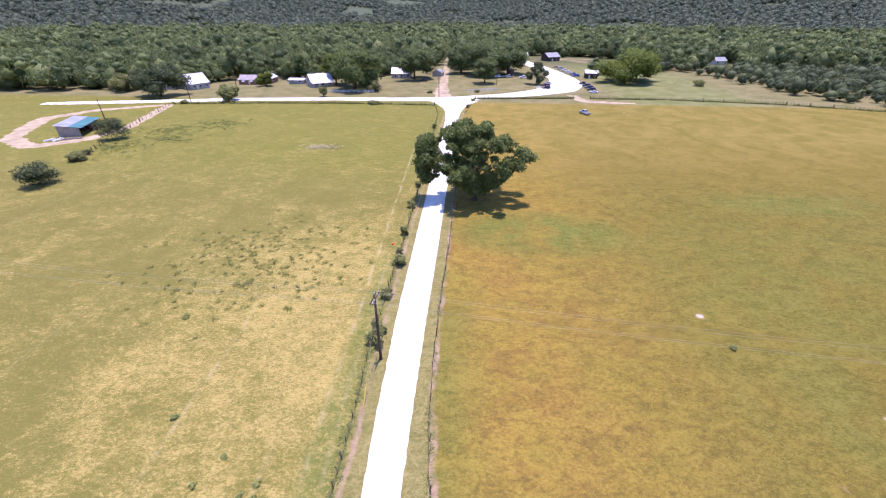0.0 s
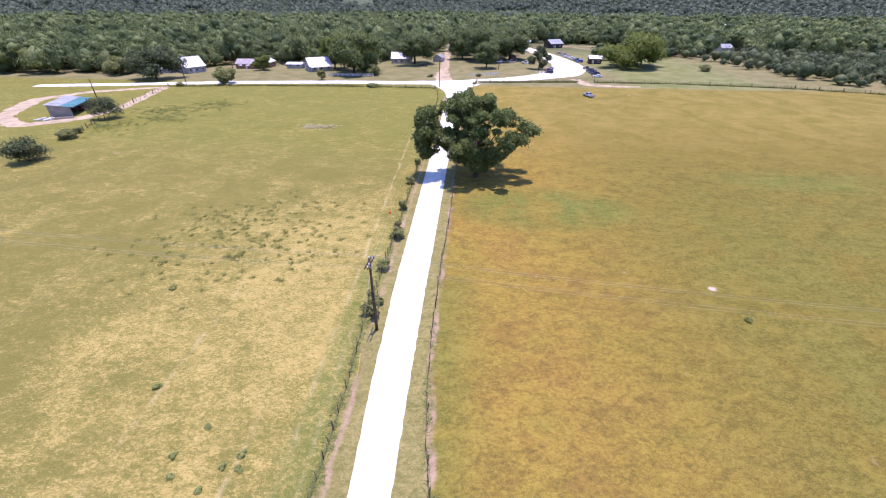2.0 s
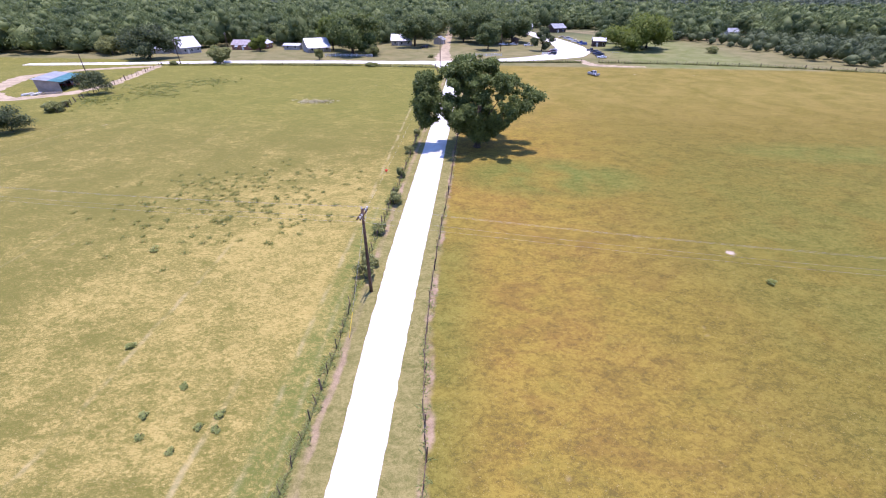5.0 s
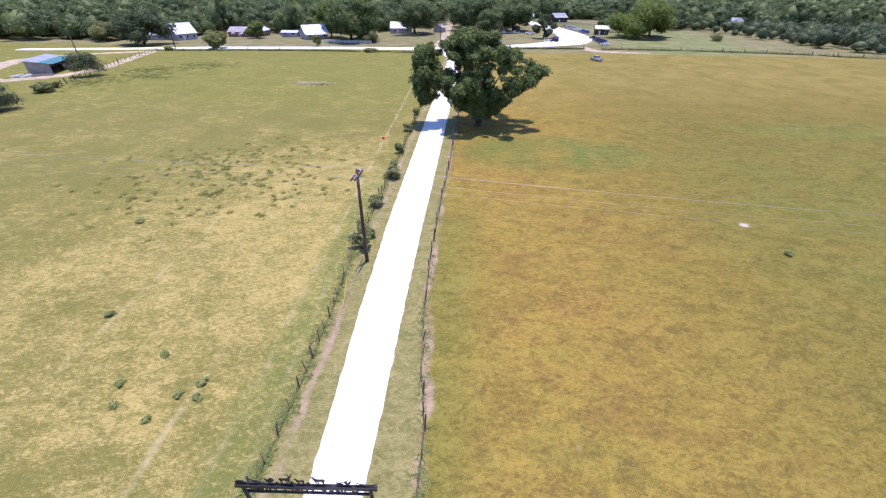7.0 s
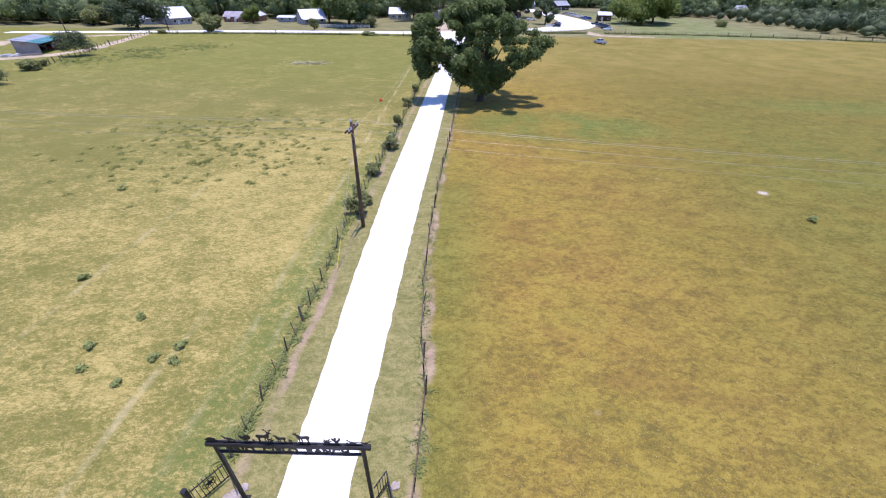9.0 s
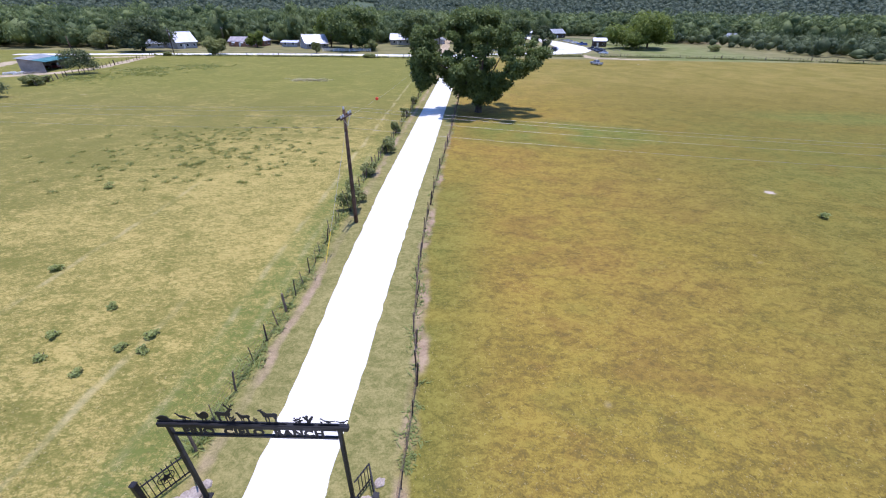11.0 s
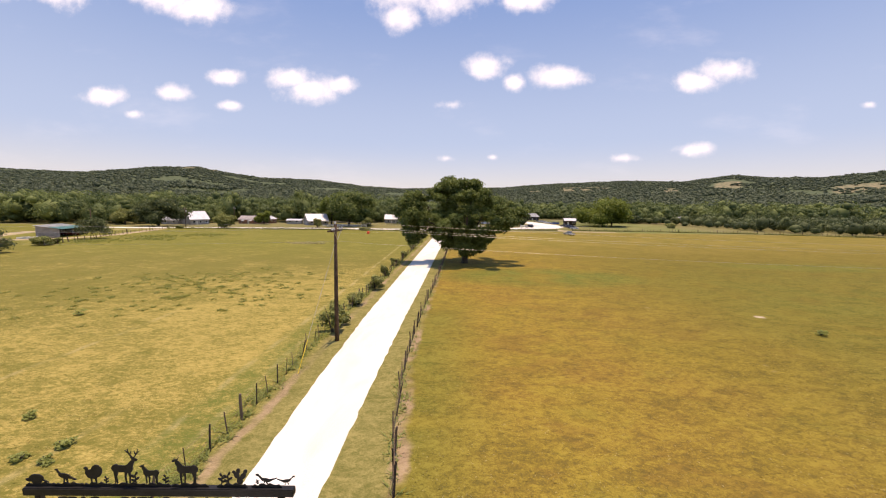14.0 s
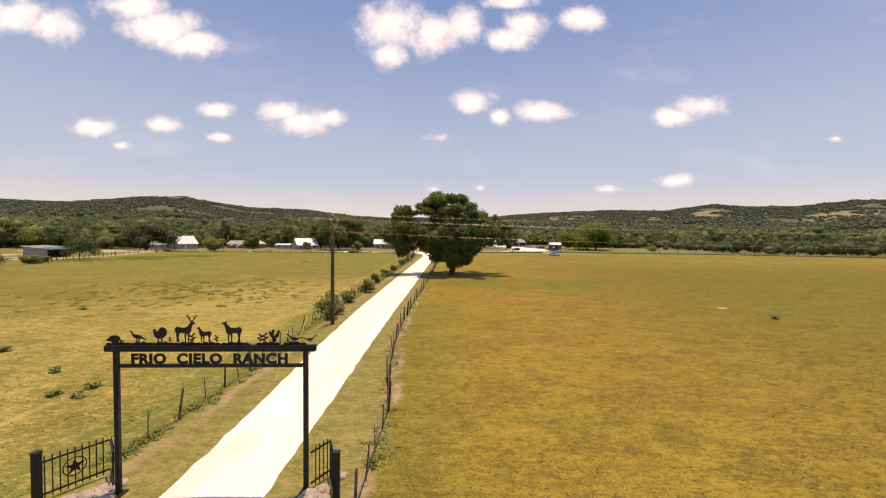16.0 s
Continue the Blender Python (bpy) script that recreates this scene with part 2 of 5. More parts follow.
    far_green = g.maths("SUBTRACT", 1.0, g.maths("ADD", g.maths("POWER", g.maths("DIVIDE", g.maths("SUBTRACT", x, 78.0), 26.0), 2.0),
                        g.maths("POWER", g.maths("DIVIDE", g.maths("SUBTRACT", y, 88.0), 8.0), 2.0)), clamp=True)
    side = g.maths("MULTIPLY", g.ramp(x, 12.0, 45.0), g.ramp(y, 130.0, 50.0))
    green = g.maths("ADD", g.maths("ADD", g.maths("MULTIPLY", spot, 1.15), g.maths("MULTIPLY", side, 0.55)), g.maths("ADD", g.maths("MULTIPLY", edge, 0.7), g.maths("MULTIPLY", far_green, 0.55)))
    green = g.maths("MULTIPLY", green, g.ramp(g.maths("ADD", mid, g.maths("MULTIPLY", grain, 0.6)), 0.5, 0.95), clamp=True)
    right = g.mix(green, right, g.mix(g.ramp(grain, 0.42, 0.58), (0.082, 0.108, 0.016), (0.180, 0.185, 0.040)))
    # mown verges beside the drive
    verge = g.mix(g.ramp(grain, 0.40, 0.60), (0.136, 0.134, 0.036), (0.305, 0.258, 0.094))
    wob = g.maths("ADD", x, g.maths("MULTIPLY", g.maths("SUBTRACT", g.noise(0.45, 4.0, 0.6, flat), 0.5), 1.3))
    bend = g.ramp(y, 14.0, 34.0, 0.0, 1.0)
    line_r = g.maths("SUBTRACT", -1.5, g.maths("MULTIPLY", bend, 1.3))
    line_l = g.maths("SUBTRACT", -10.7, g.maths("MULTIPLY", g.ramp(y, 15.0, 60.0), 0.7))
    out = g.mix(g.ramp(g.maths("SUBTRACT", wob, line_r), -0.5, 0.5), verge, right)
    out = g.mix(g.ramp(g.maths("SUBTRACT", wob, line_l), 0.3, -0.6), out, left)
    soil = g.mix(g.ramp(grain, 0.3, 0.7), (0.28, 0.185, 0.120), (0.48, 0.34, 0.235))
    off_l = g.maths("ABSOLUTE", g.maths("SUBTRACT", wob, g.maths("ADD", line_l, 0.55)))
    off_r = g.maths("ABSOLUTE", g.maths("SUBTRACT", wob, line_r))
    bare = g.maths("MULTIPLY", g.ramp(off_l, 0.5, 0.12), g.ramp(g.noise(0.16, 3.0, 0.6, flat), 0.42, 0.62, 0.1, 0.65))
    bare = g.maths("MAXIMUM", bare, g.maths("MULTIPLY", g.ramp(off_r, 0.6, 0.15), g.ramp(g.noise(0.2, 3.0, 0.6, flat), 0.42, 0.58, 0.1, 0.75)))
    bare = g.maths("MULTIPLY", bare, g.ramp(y, 186.0, 178.0))
    out = g.mix(bare, out, soil)
    # a pale lime pad in the right pasture and small bare spots
    pad = g.maths("SQRT", g.maths("ADD", g.maths("POWER", g.maths("SUBTRACT", x, 34.9), 2.0), g.maths("POWER", g.maths("SUBTRACT", y, 45.9), 2.0)))
    pad = g.maths("ADD", pad, g.maths("MULTIPLY", g.maths("SUBTRACT", fine, 0.5), 1.6))
    out = g.mix(g.ramp(pad, 0.75, 0.2, 0.0, 0.8), out, (0.56, 0.46, 0.36))
    spots = g.ramp(g.noise(0.21, 2.0, 0.5, g.join(g.maths("ADD", x, 31.0), y, 0.0)), 0.755, 0.79)
    out = g.mix(g.maths("MULTIPLY", spots, 0.6), out, (0.42, 0.34, 0.20))
    # a track along the far fence of the right pasture
    trail = g.maths("MULTIPLY", g.maths("MULTIPLY", g.ramp(g.maths("ABSOLUTE", g.maths("SUBTRACT", y, 203.0)), 4.5, 1.5), g.ramp(x, 50.0, 62.0)), 0.55)
    out = g.mix(g.maths("MULTIPLY", trail, g.ramp(mid, 0.3, 0.6)), out, (0.42, 0.30, 0.15))
    # lawns beyond the cross road, then the woodland floor, dry clearings and the hills' scrub
    lawn = g.mix(g.ramp(g.maths("ADD", mid, g.maths("MULTIPLY", grain, 0.5)), 0.45, 0.95), (0.130, 0.135, 0.045), (0.235, 0.205, 0.090))
    lawn = g.mix(g.maths("MULTIPLY", g.ramp(x, 66.0, 84.0), g.ramp(x, 150.0, 125.0)), lawn, g.mix(g.ramp(mid, 0.35, 0.65), (0.150, 0.170, 0.050), (0.215, 0.215, 0.085)))
    out = g.mix(g.ramp(g.maths("ADD", y, g.maths("MULTIPLY", mid, 6.0)), 200.0, 206.0), out, lawn)
    far = g.maths("SQRT", g.maths("ADD", g.maths("MULTIPLY", x, x), g.maths("MULTIPLY", y, y)))
    floor = g.mix(g.ramp(wide, 0.50, 0.66), g.mix(g.ramp(grain, 0.3, 0.7), (0.070, 0.085, 0.034), (0.130, 0.135, 0.055)), (0.30, 0.235, 0.125))
    out = g.mix(g.ramp(far, 330.0, 400.0), out, floor)
    trees = g.noise(0.085, 4.0, 0.65, flat)
    # same cool grey-green as the hill trees, distance haze included in the colour
    scrub = g.mix(g.ramp(trees, 0.38, 0.60), (0.072, 0.098, 0.054), (0.108, 0.134, 0.074))
    azimuth = g.maths("MULTIPLY", g.maths("ARCTAN2", x, y), 57.2958)
    for middle, wide_deg, away in HILL_CLEARINGS:
        dry = g.maths("MULTIPLY", g.ramp(g.maths("ABSOLUTE", g.maths("SUBTRACT", azimuth, middle)), wide_deg, wide_deg * 0.7), g.ramp(g.maths("ABSOLUTE", g.maths("SUBTRACT", far, away)), 110.0, 70.0))
        scrub = g.mix(g.maths("MULTIPLY", dry, g.ramp(trees, 0.62, 0.45)), scrub, (0.27, 0.23, 0.14))
    out = g.mix(g.ramp(far, 900.0, 1150.0), out, scrub)
    return out, grain, far


ground_mat = bpy.data.materials.new("pasture_ground")
ground_mat.use_nodes = True
g = Graph(ground_mat.node_tree)
at = g.place()
color, grain, far = pasture(g, at)
g.surface(color, 0.95, normal=g.bump(grain, 0.5, 0.1), specular=0.1)

grass_mat = bpy.data.materials.new("pasture_grass")
grass_mat.use_nodes = True
g = Graph(grass_mat.node_tree)
color, grain, far = pasture(g, g.place())
chance = g.node("ShaderNodeNewGeometry").outputs["Random Per Island"]
tip = g.mix(g.ramp(chance, 0.35, 1.0, 0.0, 0.38), color, (0.52, 0.43, 0.19))
tip = g.mix(g.ramp(chance, 0.35, 0.0, 0.0, 0.34), tip, (0.125, 0.125, 0.035))
g.surface(tip, 0.8, through=0.08, specular=0.15)

road_mat = bpy.data.materials.new("white_caliche")
road_mat.use_nodes = True
g = Graph(road_mat.node_tree)
at = g.place()
rx, ry, rz = g.split(at)
flat = g.join(rx, ry, 0.0)
wear = g.noise(0.35, 5.0, 0.6, g.stretch(flat, (1.0, 0.3, 1.0)), 0.5)
stones = g.noise(14.0, 4.0, 0.7, flat)
both = g.maths("ADD", g.maths("MULTIPLY", wear, 0.6), g.maths("MULTIPLY", stones, 0.4))
color = g.mix(g.ramp(both, 0.3, 0.7), (0.64, 0.60, 0.51), (0.86, 0.84, 0.78))
g.surface(color, 0.95, normal=g.bump(stones, 0.6, 0.02), specular=0.1)

dirt_mat = material("pale_dirt", (0.42, 0.335, 0.21), 0.95, vary=0.28, scale=0.25, grain=4.0, specular=0.1)
steel = material("black_painted_steel", (0.022, 0.021, 0.021), 0.5, 0.2, 0.35, 2.0, 30.0)
pole_wood = material("weathered_pole_wood", (0.085, 0.052, 0.034), 0.9, vary=0.35, scale=2.0, grain=18.0, bump=0.01)
post_wood = material("grey_cedar_post", (0.125, 0.090, 0.064), 0.95, vary=0.4, scale=3.0, grain=22.0, bump=0.01, per_piece=0.5)
rust_wire = material("rusty_wire", (0.20, 0.125, 0.085), 0.7, 0.4, 0.3)
cable = material("bright_aluminium_cable", (0.42, 0.40, 0.36), 0.45, 0.3, 0.1)
porcelain = material("grey_insulator", (0.55, 0.55, 0.55), 0.3, 0.0, 0.1)
yellow = material("yellow_guy_guard", (0.72, 0.50, 0.05), 0.5, vary=0.1)
bark = material("oak_bark", (0.075, 0.058, 0.042), 0.95, vary=0.45, scale=1.5, grain=9.0, bump=0.05)
rock = material("pale_limestone", (0.40, 0.33, 0.26), 0.95, vary=0.3, scale=2.0, grain=12.0, bump=0.03)
tin_white = material("white_metal_roofing", (0.66, 0.67, 0.70), 0.45, 0.15, 0.1, 0.4, 6.0)
tin_grey = material("blue_grey_metal_roofing", (0.33, 0.345, 0.345), 0.8, 0.0, 0.2, 0.3, 6.0)
tin_teal = material("teal_metal_roofing", (0.07, 0.22, 0.22), 0.6, 0.0, 0.2, 0.3, 6.0)
tin_wall = material("weathered_tin_wall", (0.36, 0.31, 0.28), 0.6, 0.3, 0.22, 0.5, 8.0)
shingle = material("grey_shingles", (0.36, 0.32, 0.31), 0.9, vary=0.25, scale=0.8, grain=10.0)
plank_grey = material("grey_board_wall", (0.36, 0.35, 0.34), 0.8, vary=0.15, scale=0.6, grain=7.0)
plank_white = material("white_board_wall", (0.72, 0.71, 0.68), 0.7, vary=0.08, scale=0.6, grain=7.0)
brick_red = material("red_brick_wall", (0.30, 0.15, 0.10), 0.9, vary=0.25, scale=0.8, grain=12.0)
plank_brown = material("dark_brown_board_wall", (0.075, 0.052, 0.042), 0.85, vary=0.25, scale=0.6, grain=8.0)
white_paint = material("white_painted_rail", (0.80, 0.80, 0.78), 0.55, vary=0.05)
glass = material("dark_window_glass", (0.02, 0.025, 0.03), 0.06, vary=0.1, specular=0.6)
rubber = material("black_tyre_rubber", (0.02, 0.02, 0.02), 0.85, vary=0.2)
rim_metal = material("grey_wheel_rim", (0.45, 0.45, 0.46), 0.35, 0.8, 0.1)
lamp_red = material("red_tail_lamp", (0.35, 0.02, 0.02), 0.25, vary=0.1)
lamp_clear = material("clear_headlamp", (0.7, 0.7, 0.7), 0.15, vary=0.05)
leaf_oak = leaf_material("pecan_leaves", (0.070, 0.105, 0.028), (0.205, 0.255, 0.068), 0.3)
leaf_wood = leaf_material("oak_wood_leaves", (0.080, 0.118, 0.040), (0.215, 0.260, 0.082), 0.3, 0.45)
# juniper green, cooler and greyer for distance haze put into the colour
leaf_hill = leaf_material("hazy_juniper_leaves", (0.076, 0.104, 0.060), (0.125, 0.155, 0.084), 0.22, 0.3)
leaf_dark = leaf_material("cedar_leaves", (0.050, 0.074, 0.030), (0.135, 0.165, 0.060), 0.2)
leaf_yellow = leaf_material("yellow_green_leaves", (0.105, 0.145, 0.022), (0.250, 0.300, 0.056), 0.35)
leaf_shrub = leaf_material("shrub_leaves", (0.170, 0.190, 0.060), (0.340, 0.360, 0.125), 0.4)
leaf_tuft = leaf_material("green_tuft_blades", (0.200, 0.230, 0.055), (0.330, 0.330, 0.090), 0.5, 0.5)
leaf_weed = leaf_material("grey_green_weed_leaves", (0.290, 0.330, 0.100), (0.420, 0.460, 0.150), 0.5)


def paint(name, color):
    return material(name, color, 0.3, 0.1, 0.06, 1.0, 8.0, specular=0.5)


# ---------------------------------------------------------------- mesh building
class Shape:
    """Gathers boxes, tubes and plates, then becomes one mesh."""

    def __init__(self):
        self.points, self.faces = [], []

    def add(self, points, faces):
        n = len(self.points)
        self.points += [tuple(p) for p in points]
        self.faces += [tuple(n + i for i in f) for f in faces]
        return self

    def box(self, a, b, m=None, bevel=0.0):
        (x0, y0, z0), (x1, y1, z1) = a, b
        if bevel:
            e = bevel
            bm = bmesh.new()
            bmesh.ops.create_cube(bm, size=1.0, matrix=Matrix.Translation(((x0 + x1) / 2, (y0 + y1) / 2, (z0 + z1) / 2)) @ Matrix.Diagonal((x1 - x0, y1 - y0, z1 - z0, 1)))
            bmesh.ops.bevel(bm, geom=bm.edges[:], offset=e, segments=2, affect="EDGES")
            bm.verts.ensure_lookup_table()
            pts, fcs = [v.co.copy() for v in bm.verts], [[v.index for v in f.verts] for f in bm.faces]
            bm.free()
        else:
            pts = [Vector(p) for p in ((x0, y0, z0), (x1, y0, z0), (x1, y1, z0), (x0, y1, z0), (x0, y0, z1), (x1, y0, z1), (x1, y1, z1), (x0, y1, z1))]
            fcs = [(0, 3, 2, 1), (4, 5, 6, 7), (0, 1, 5, 4), (1, 2, 6, 5), (2, 3, 7, 6), (3, 0, 4, 7)]
        return self.add([m @ p for p in pts] if m else pts, fcs)

    def tube(self, path, radii, sides=8, cap=True):
        path = [Vector(p) for p in path]
        rings = []
        for i, p in enumerate(path):
            d = (path[min(i + 1, len(path) - 1)] - path[max(i - 1, 0)]).normalized()
            a = d.cross(Vector((0.31, 0.95, 0.05)) if abs(d.y) < 0.9 else Vector((1, 0, 0))).normalized()
            b = d.cross(a)
            r = radii[i] if isinstance(radii, (list, tuple)) else radii
            rings.append([p + a * r * math.cos(k * math.tau / sides) + b * r * math.sin(k * math.tau / sides) for k in range(sides)])
        faces = [(i * sides + k, i * sides + (k + 1) % sides, (i + 1) * sides + (k + 1) % sides, (i + 1) * sides + k) for i in range(len(path) - 1) for k in range(sides)]
        if cap:
            faces += [tuple(range(sides))[::-1], tuple((len(path) - 1) * sides + k for k in range(sides))]
        return self.add([p for r in rings for p in r], faces)

    def plate(self, outline, thick, m):
        """An outline in x and z, thickened along y."""
        n = len(outline)
        pts = [m @ Vector((x, -thick / 2, z)) for x, z in outline] + [m @ Vector((x, thick / 2, z)) for x, z in outline]
        return self.add(pts, [tuple(range(n)), tuple(range(2 * n - 1, n - 1, -1))] + [(i, n + i, n + (i + 1) % n, (i + 1) % n) for i in range(n)])

    def mesh(self, name, mat, smooth=False):
        me = bpy.data.meshes.new(name)
        me.from_pydata(self.points, [], self.faces)
        me.materials.append(mat)
        if smooth:
            me.polygons.foreach_set("use_smooth", [True] * len(me.polygons))
        me.update()
        return me


def part(name, shape, mat, parent=None, label="", smooth=False, at=None):
    ob = new(name, shape.mesh(name, mat, smooth) if isinstance(shape, Shape) else shape)
    if parent is not None:
        ob.parent = parent
    if at is not None:
        ob.matrix_basis = at
    return tagged(ob, label)


def thing(name, label, category, at=None, group="", kind=""):
    ob = new(name)
    ob.empty_display_size = 0.2
    if at is not None:
        ob.matrix_basis = at
    return tagged(ob, label, category, group, kind)


def soup(name, points, faces, mat, tone=None, smooth=False):
    """A mesh from arrays of points and of triangles or quads."""
    me = bpy.data.meshes.new(name)
    n, k = faces.shape
    me.vertices.add(len(points))
    me.vertices.foreach_set("co", np.ascontiguousarray(points, np.float32).ravel())
    me.loops.add(n * k)
    me.loops.foreach_set("vertex_index", np.ascontiguousarray(faces, np.int32).ravel())
    me.polygons.add(n)
    me.polygons.foreach_set("loop_start", np.arange(0, n * k, k, dtype=np.int32))
    me.polygons.foreach_set("loop_total", np.full(n, k, np.int32))
    if smooth:
        me.polygons.foreach_set("use_smooth", np.ones(n, bool))
    me.materials.append(mat)
    if tone is not None:
        me.attributes.new("tone", "FLOAT", "POINT").data.foreach_set("value", np.ascontiguousarray(tone, np.float32))
    me.update(calc_edges=True)
    return me


def leaf_cloud(rng, clumps, count, size, flat=0.85, hollow=0.55, wild=0.75, up=0.15, fray=0.07):
    """Leaf quads spread through clumps (x, y, z, rx, ry, rz): points, quads, tone."""
    clumps = np.array(clumps, float)
    weight = clumps[:, 3] * clumps[:, 4]
    which = rng.choice(len(clumps), count, p=weight / weight.sum())
    way = rng.normal(size=(count, 3))
    way /= np.linalg.norm(way, axis=1)[:, None]
    out = hollow + (1 - hollow) * rng.random(count) ** 0.7 + rng.normal(0, fray, count)
    centre = clumps[which, :3] + way * clumps[which, 3:] * out[:, None]
    normal = way * 0.7 + rng.normal(size=(count, 3)) * wild
    normal[:, 2] = np.abs(normal[:, 2]) * flat + up
    normal /= np.linalg.norm(normal, axis=1)[:, None]
    side = np.cross(normal, rng.normal(size=(count, 3)))
    side /= np.linalg.norm(side, axis=1)[:, None]
    other = np.cross(normal, side)
    s = (size * (0.6 + 0.8 * rng.random(count)))[:, None]
    bow = normal * s * 0.18
    corners = [centre + side * s, centre + other * s * 0.62 + bow, centre - side * s * 0.9, centre - other * s * 0.62 + bow]
    points = np.stack(corners, 1).reshape(-1, 3)
    faces = np.arange(count * 4).reshape(count, 4)
    # upper leaves of each clump toned lighter: top light put into the colour
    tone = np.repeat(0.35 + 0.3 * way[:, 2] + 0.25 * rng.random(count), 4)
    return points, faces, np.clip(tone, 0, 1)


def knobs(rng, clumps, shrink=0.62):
    """Uneven cores inside the clumps, toned dark for shade within the crown: points and triangles."""
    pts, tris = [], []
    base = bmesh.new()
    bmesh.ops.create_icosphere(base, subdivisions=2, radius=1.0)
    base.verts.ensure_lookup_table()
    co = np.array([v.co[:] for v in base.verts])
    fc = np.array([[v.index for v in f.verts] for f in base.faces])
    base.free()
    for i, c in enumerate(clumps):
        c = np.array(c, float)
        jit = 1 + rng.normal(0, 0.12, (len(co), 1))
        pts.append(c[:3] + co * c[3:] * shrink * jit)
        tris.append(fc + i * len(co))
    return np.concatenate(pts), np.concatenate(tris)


# ---------------------------------------------------------------- ground, hills and roads
# ridge line of the hills: azimuth and elevation in degrees
RIDGE_AZ = (-180, -65, -49, -44, -38, -34, -31, -27, -20, -14, -9, 5, 13, 20, 28, 33, 37, 41, 45, 65, 180)
RIDGE_EL = (2.6, 2.8, 3.05, 3.15, 4.15, 4.35, 3.85, 3.3, 3.35, 2.75, 2.5, 2.8, 3.3, 3.5, 3.15, 3.85, 3.5, 3.4, 3.75, 3.0, 2.6)


def land(x, y):
    """Height of the land: flat near the drive, hills in the distance."""
    far = math.hypot(x, y)
    if far < 850:
        return 0.0
    azimuth = math.degrees(math.atan2(x, y))
    crest = 2300 * math.tan(radians(float(np.interp(azimuth, RIDGE_AZ, RIDGE_EL)))) + 6
    k = min(1.0, (far - 850) / 1450)
    rise = k * k * (3 - 2 * k)
    folds = noise.fractal(Vector((x / 620, y / 620, 3.0)), 0.9, 2.1, 4)
    fine = noise.fractal(Vector((x / 90, y / 90, 8.0)), 0.9, 2.1, 3)
    top = crest * (rise - max(0.0, far - 2300) / 5200)
    return top + folds * 26 * rise * (1 - rise * 0.75) + fine * 2.6 * rise


angles = sorted(set([a * 6.0 for a in range(-30, -11)] + [a * 0.5 for a in range(-132, 133)] + [a * 6.0 for a in range(12, 30)]))
rings = [12, 30, 60, 100, 150, 210, 280, 360, 450, 560, 680, 800, 850] + [850 + 42 * i for i in range(1, 48)] + [3100, 3500, 4000, 4600]
land_shape = Shape()
pts = [(0.0, 0.0, 0.0)]
for far in rings:
    for a in angles:
        x, y = far * math.sin(radians(a)), far * math.cos(radians(a))
        pts.append((x, y, land(x, y)))
n = len(angles)
fcs = [(0, 1 + (k + 1) % n, 1 + k) for k in range(n)]
for r in range(len(rings) - 1):
    for k in range(n):
        a, b = 1 + r * n + k, 1 + r * n + (k + 1) % n
        fcs.append((a, b, b + n, a + n))
land_shape.add(pts, fcs)
part("ground", land_shape, ground_mat, label="dry summer pasture running out to low wooded hills", smooth=True)
ground = bpy.data.objects["ground"]
tagged(ground, category="ground", kind="structure")


def strip(name, line, mat, label, category, lift, ragged=0.18, step=1.5, seed=1):
    """A road of (x, y, width) points with uneven edges, a slab that stands a little proud."""
    rng = random.Random(seed)
    dense = []
    for (x0, y0, w0), (x1, y1, w1) in zip(line, line[1:]):
        count = max(1, int(math.hypot(x1 - x0, y1 - y0) / step))
        dense += [(x0 + (x1 - x0) * i / count, y0 + (y1 - y0) * i / count, w0 + (w1 - w0) * i / count) for i in range(count)]
    dense.append(line[-1])
    for _ in range(3):
        dense = [dense[0]] + [tuple((a + 2 * b + c) / 4 for a, b, c in zip(dense[i - 1], dense[i], dense[i + 1])) for i in range(1, len(dense) - 1)] + [dense[-1]]
    shape, pts = Shape(), []
    for i, (x, y, w) in enumerate(dense):
        ax, ay, _ = dense[max(0, i - 1)]
        bx, by, _ = dense[min(len(dense) - 1, i + 1)]
        length = math.hypot(bx - ax, by - ay) or 1.0
        nx, ny = -(by - ay) / length, (bx - ax) / length
        left, right = w / 2 + rng.uniform(-ragged, ragged), w / 2 + rng.uniform(-ragged, ragged)
        for off, h in ((left + 0.15, -0.02), (left, lift), (0.0, lift + 0.03), (-right, lift), (-right - 0.15, -0.02)):
            pts.append((x + nx * off, y + ny * off, h))
    fcs = [(i * 5 + k, i * 5 + k + 1, i * 5 + k + 6, i * 5 + k + 5) for i in range(len(dense) - 1) for k in range(4)]
    shape.add(pts, fcs)
    # faces look up
    shape.faces = [f[::-1] for f in shape.faces]
    ob = part(name, shape, mat, label=label)
    return tagged(ob, category=category, kind="structure")


strip("road", [(-5.9, -60, 3.2), (-6.1, 4, 3.2), (-6.2, 9.6, 3.15), (-6.4, 18, 3.45), (-6.72, 28, 3.8), (-7.0, 43, 4.2), (-7.1, 66, 4.45), (-7.25, 91, 4.5), (-7.5, 165, 4.9), (-7.6, 178, 6.5), (-7.8, 187, 10), (-8.2, 195, 16), (-8.5, 203, 24)],
      road_mat, "white caliche gravel drive between two wire fences", "road", 0.03, 0.06, 0.7, seed=2)
strip("road", [(-200, 180.5, 4.5), (-190, 182, 6), (-164, 187, 6.5), (-117, 197, 7), (-64, 203, 7.5), (-37, 204, 8), (-9, 207, 10), (18, 218, 11), (35, 228, 14), (49, 240, 19), (56, 258, 20), (58, 280, 17), (56, 305, 15), (52, 335, 13), (46, 362, 10), (42, 388, 8)],
      road_mat, "white gravel cross road curving into a parking yard", "road", 0.06, 0.35, seed=3)
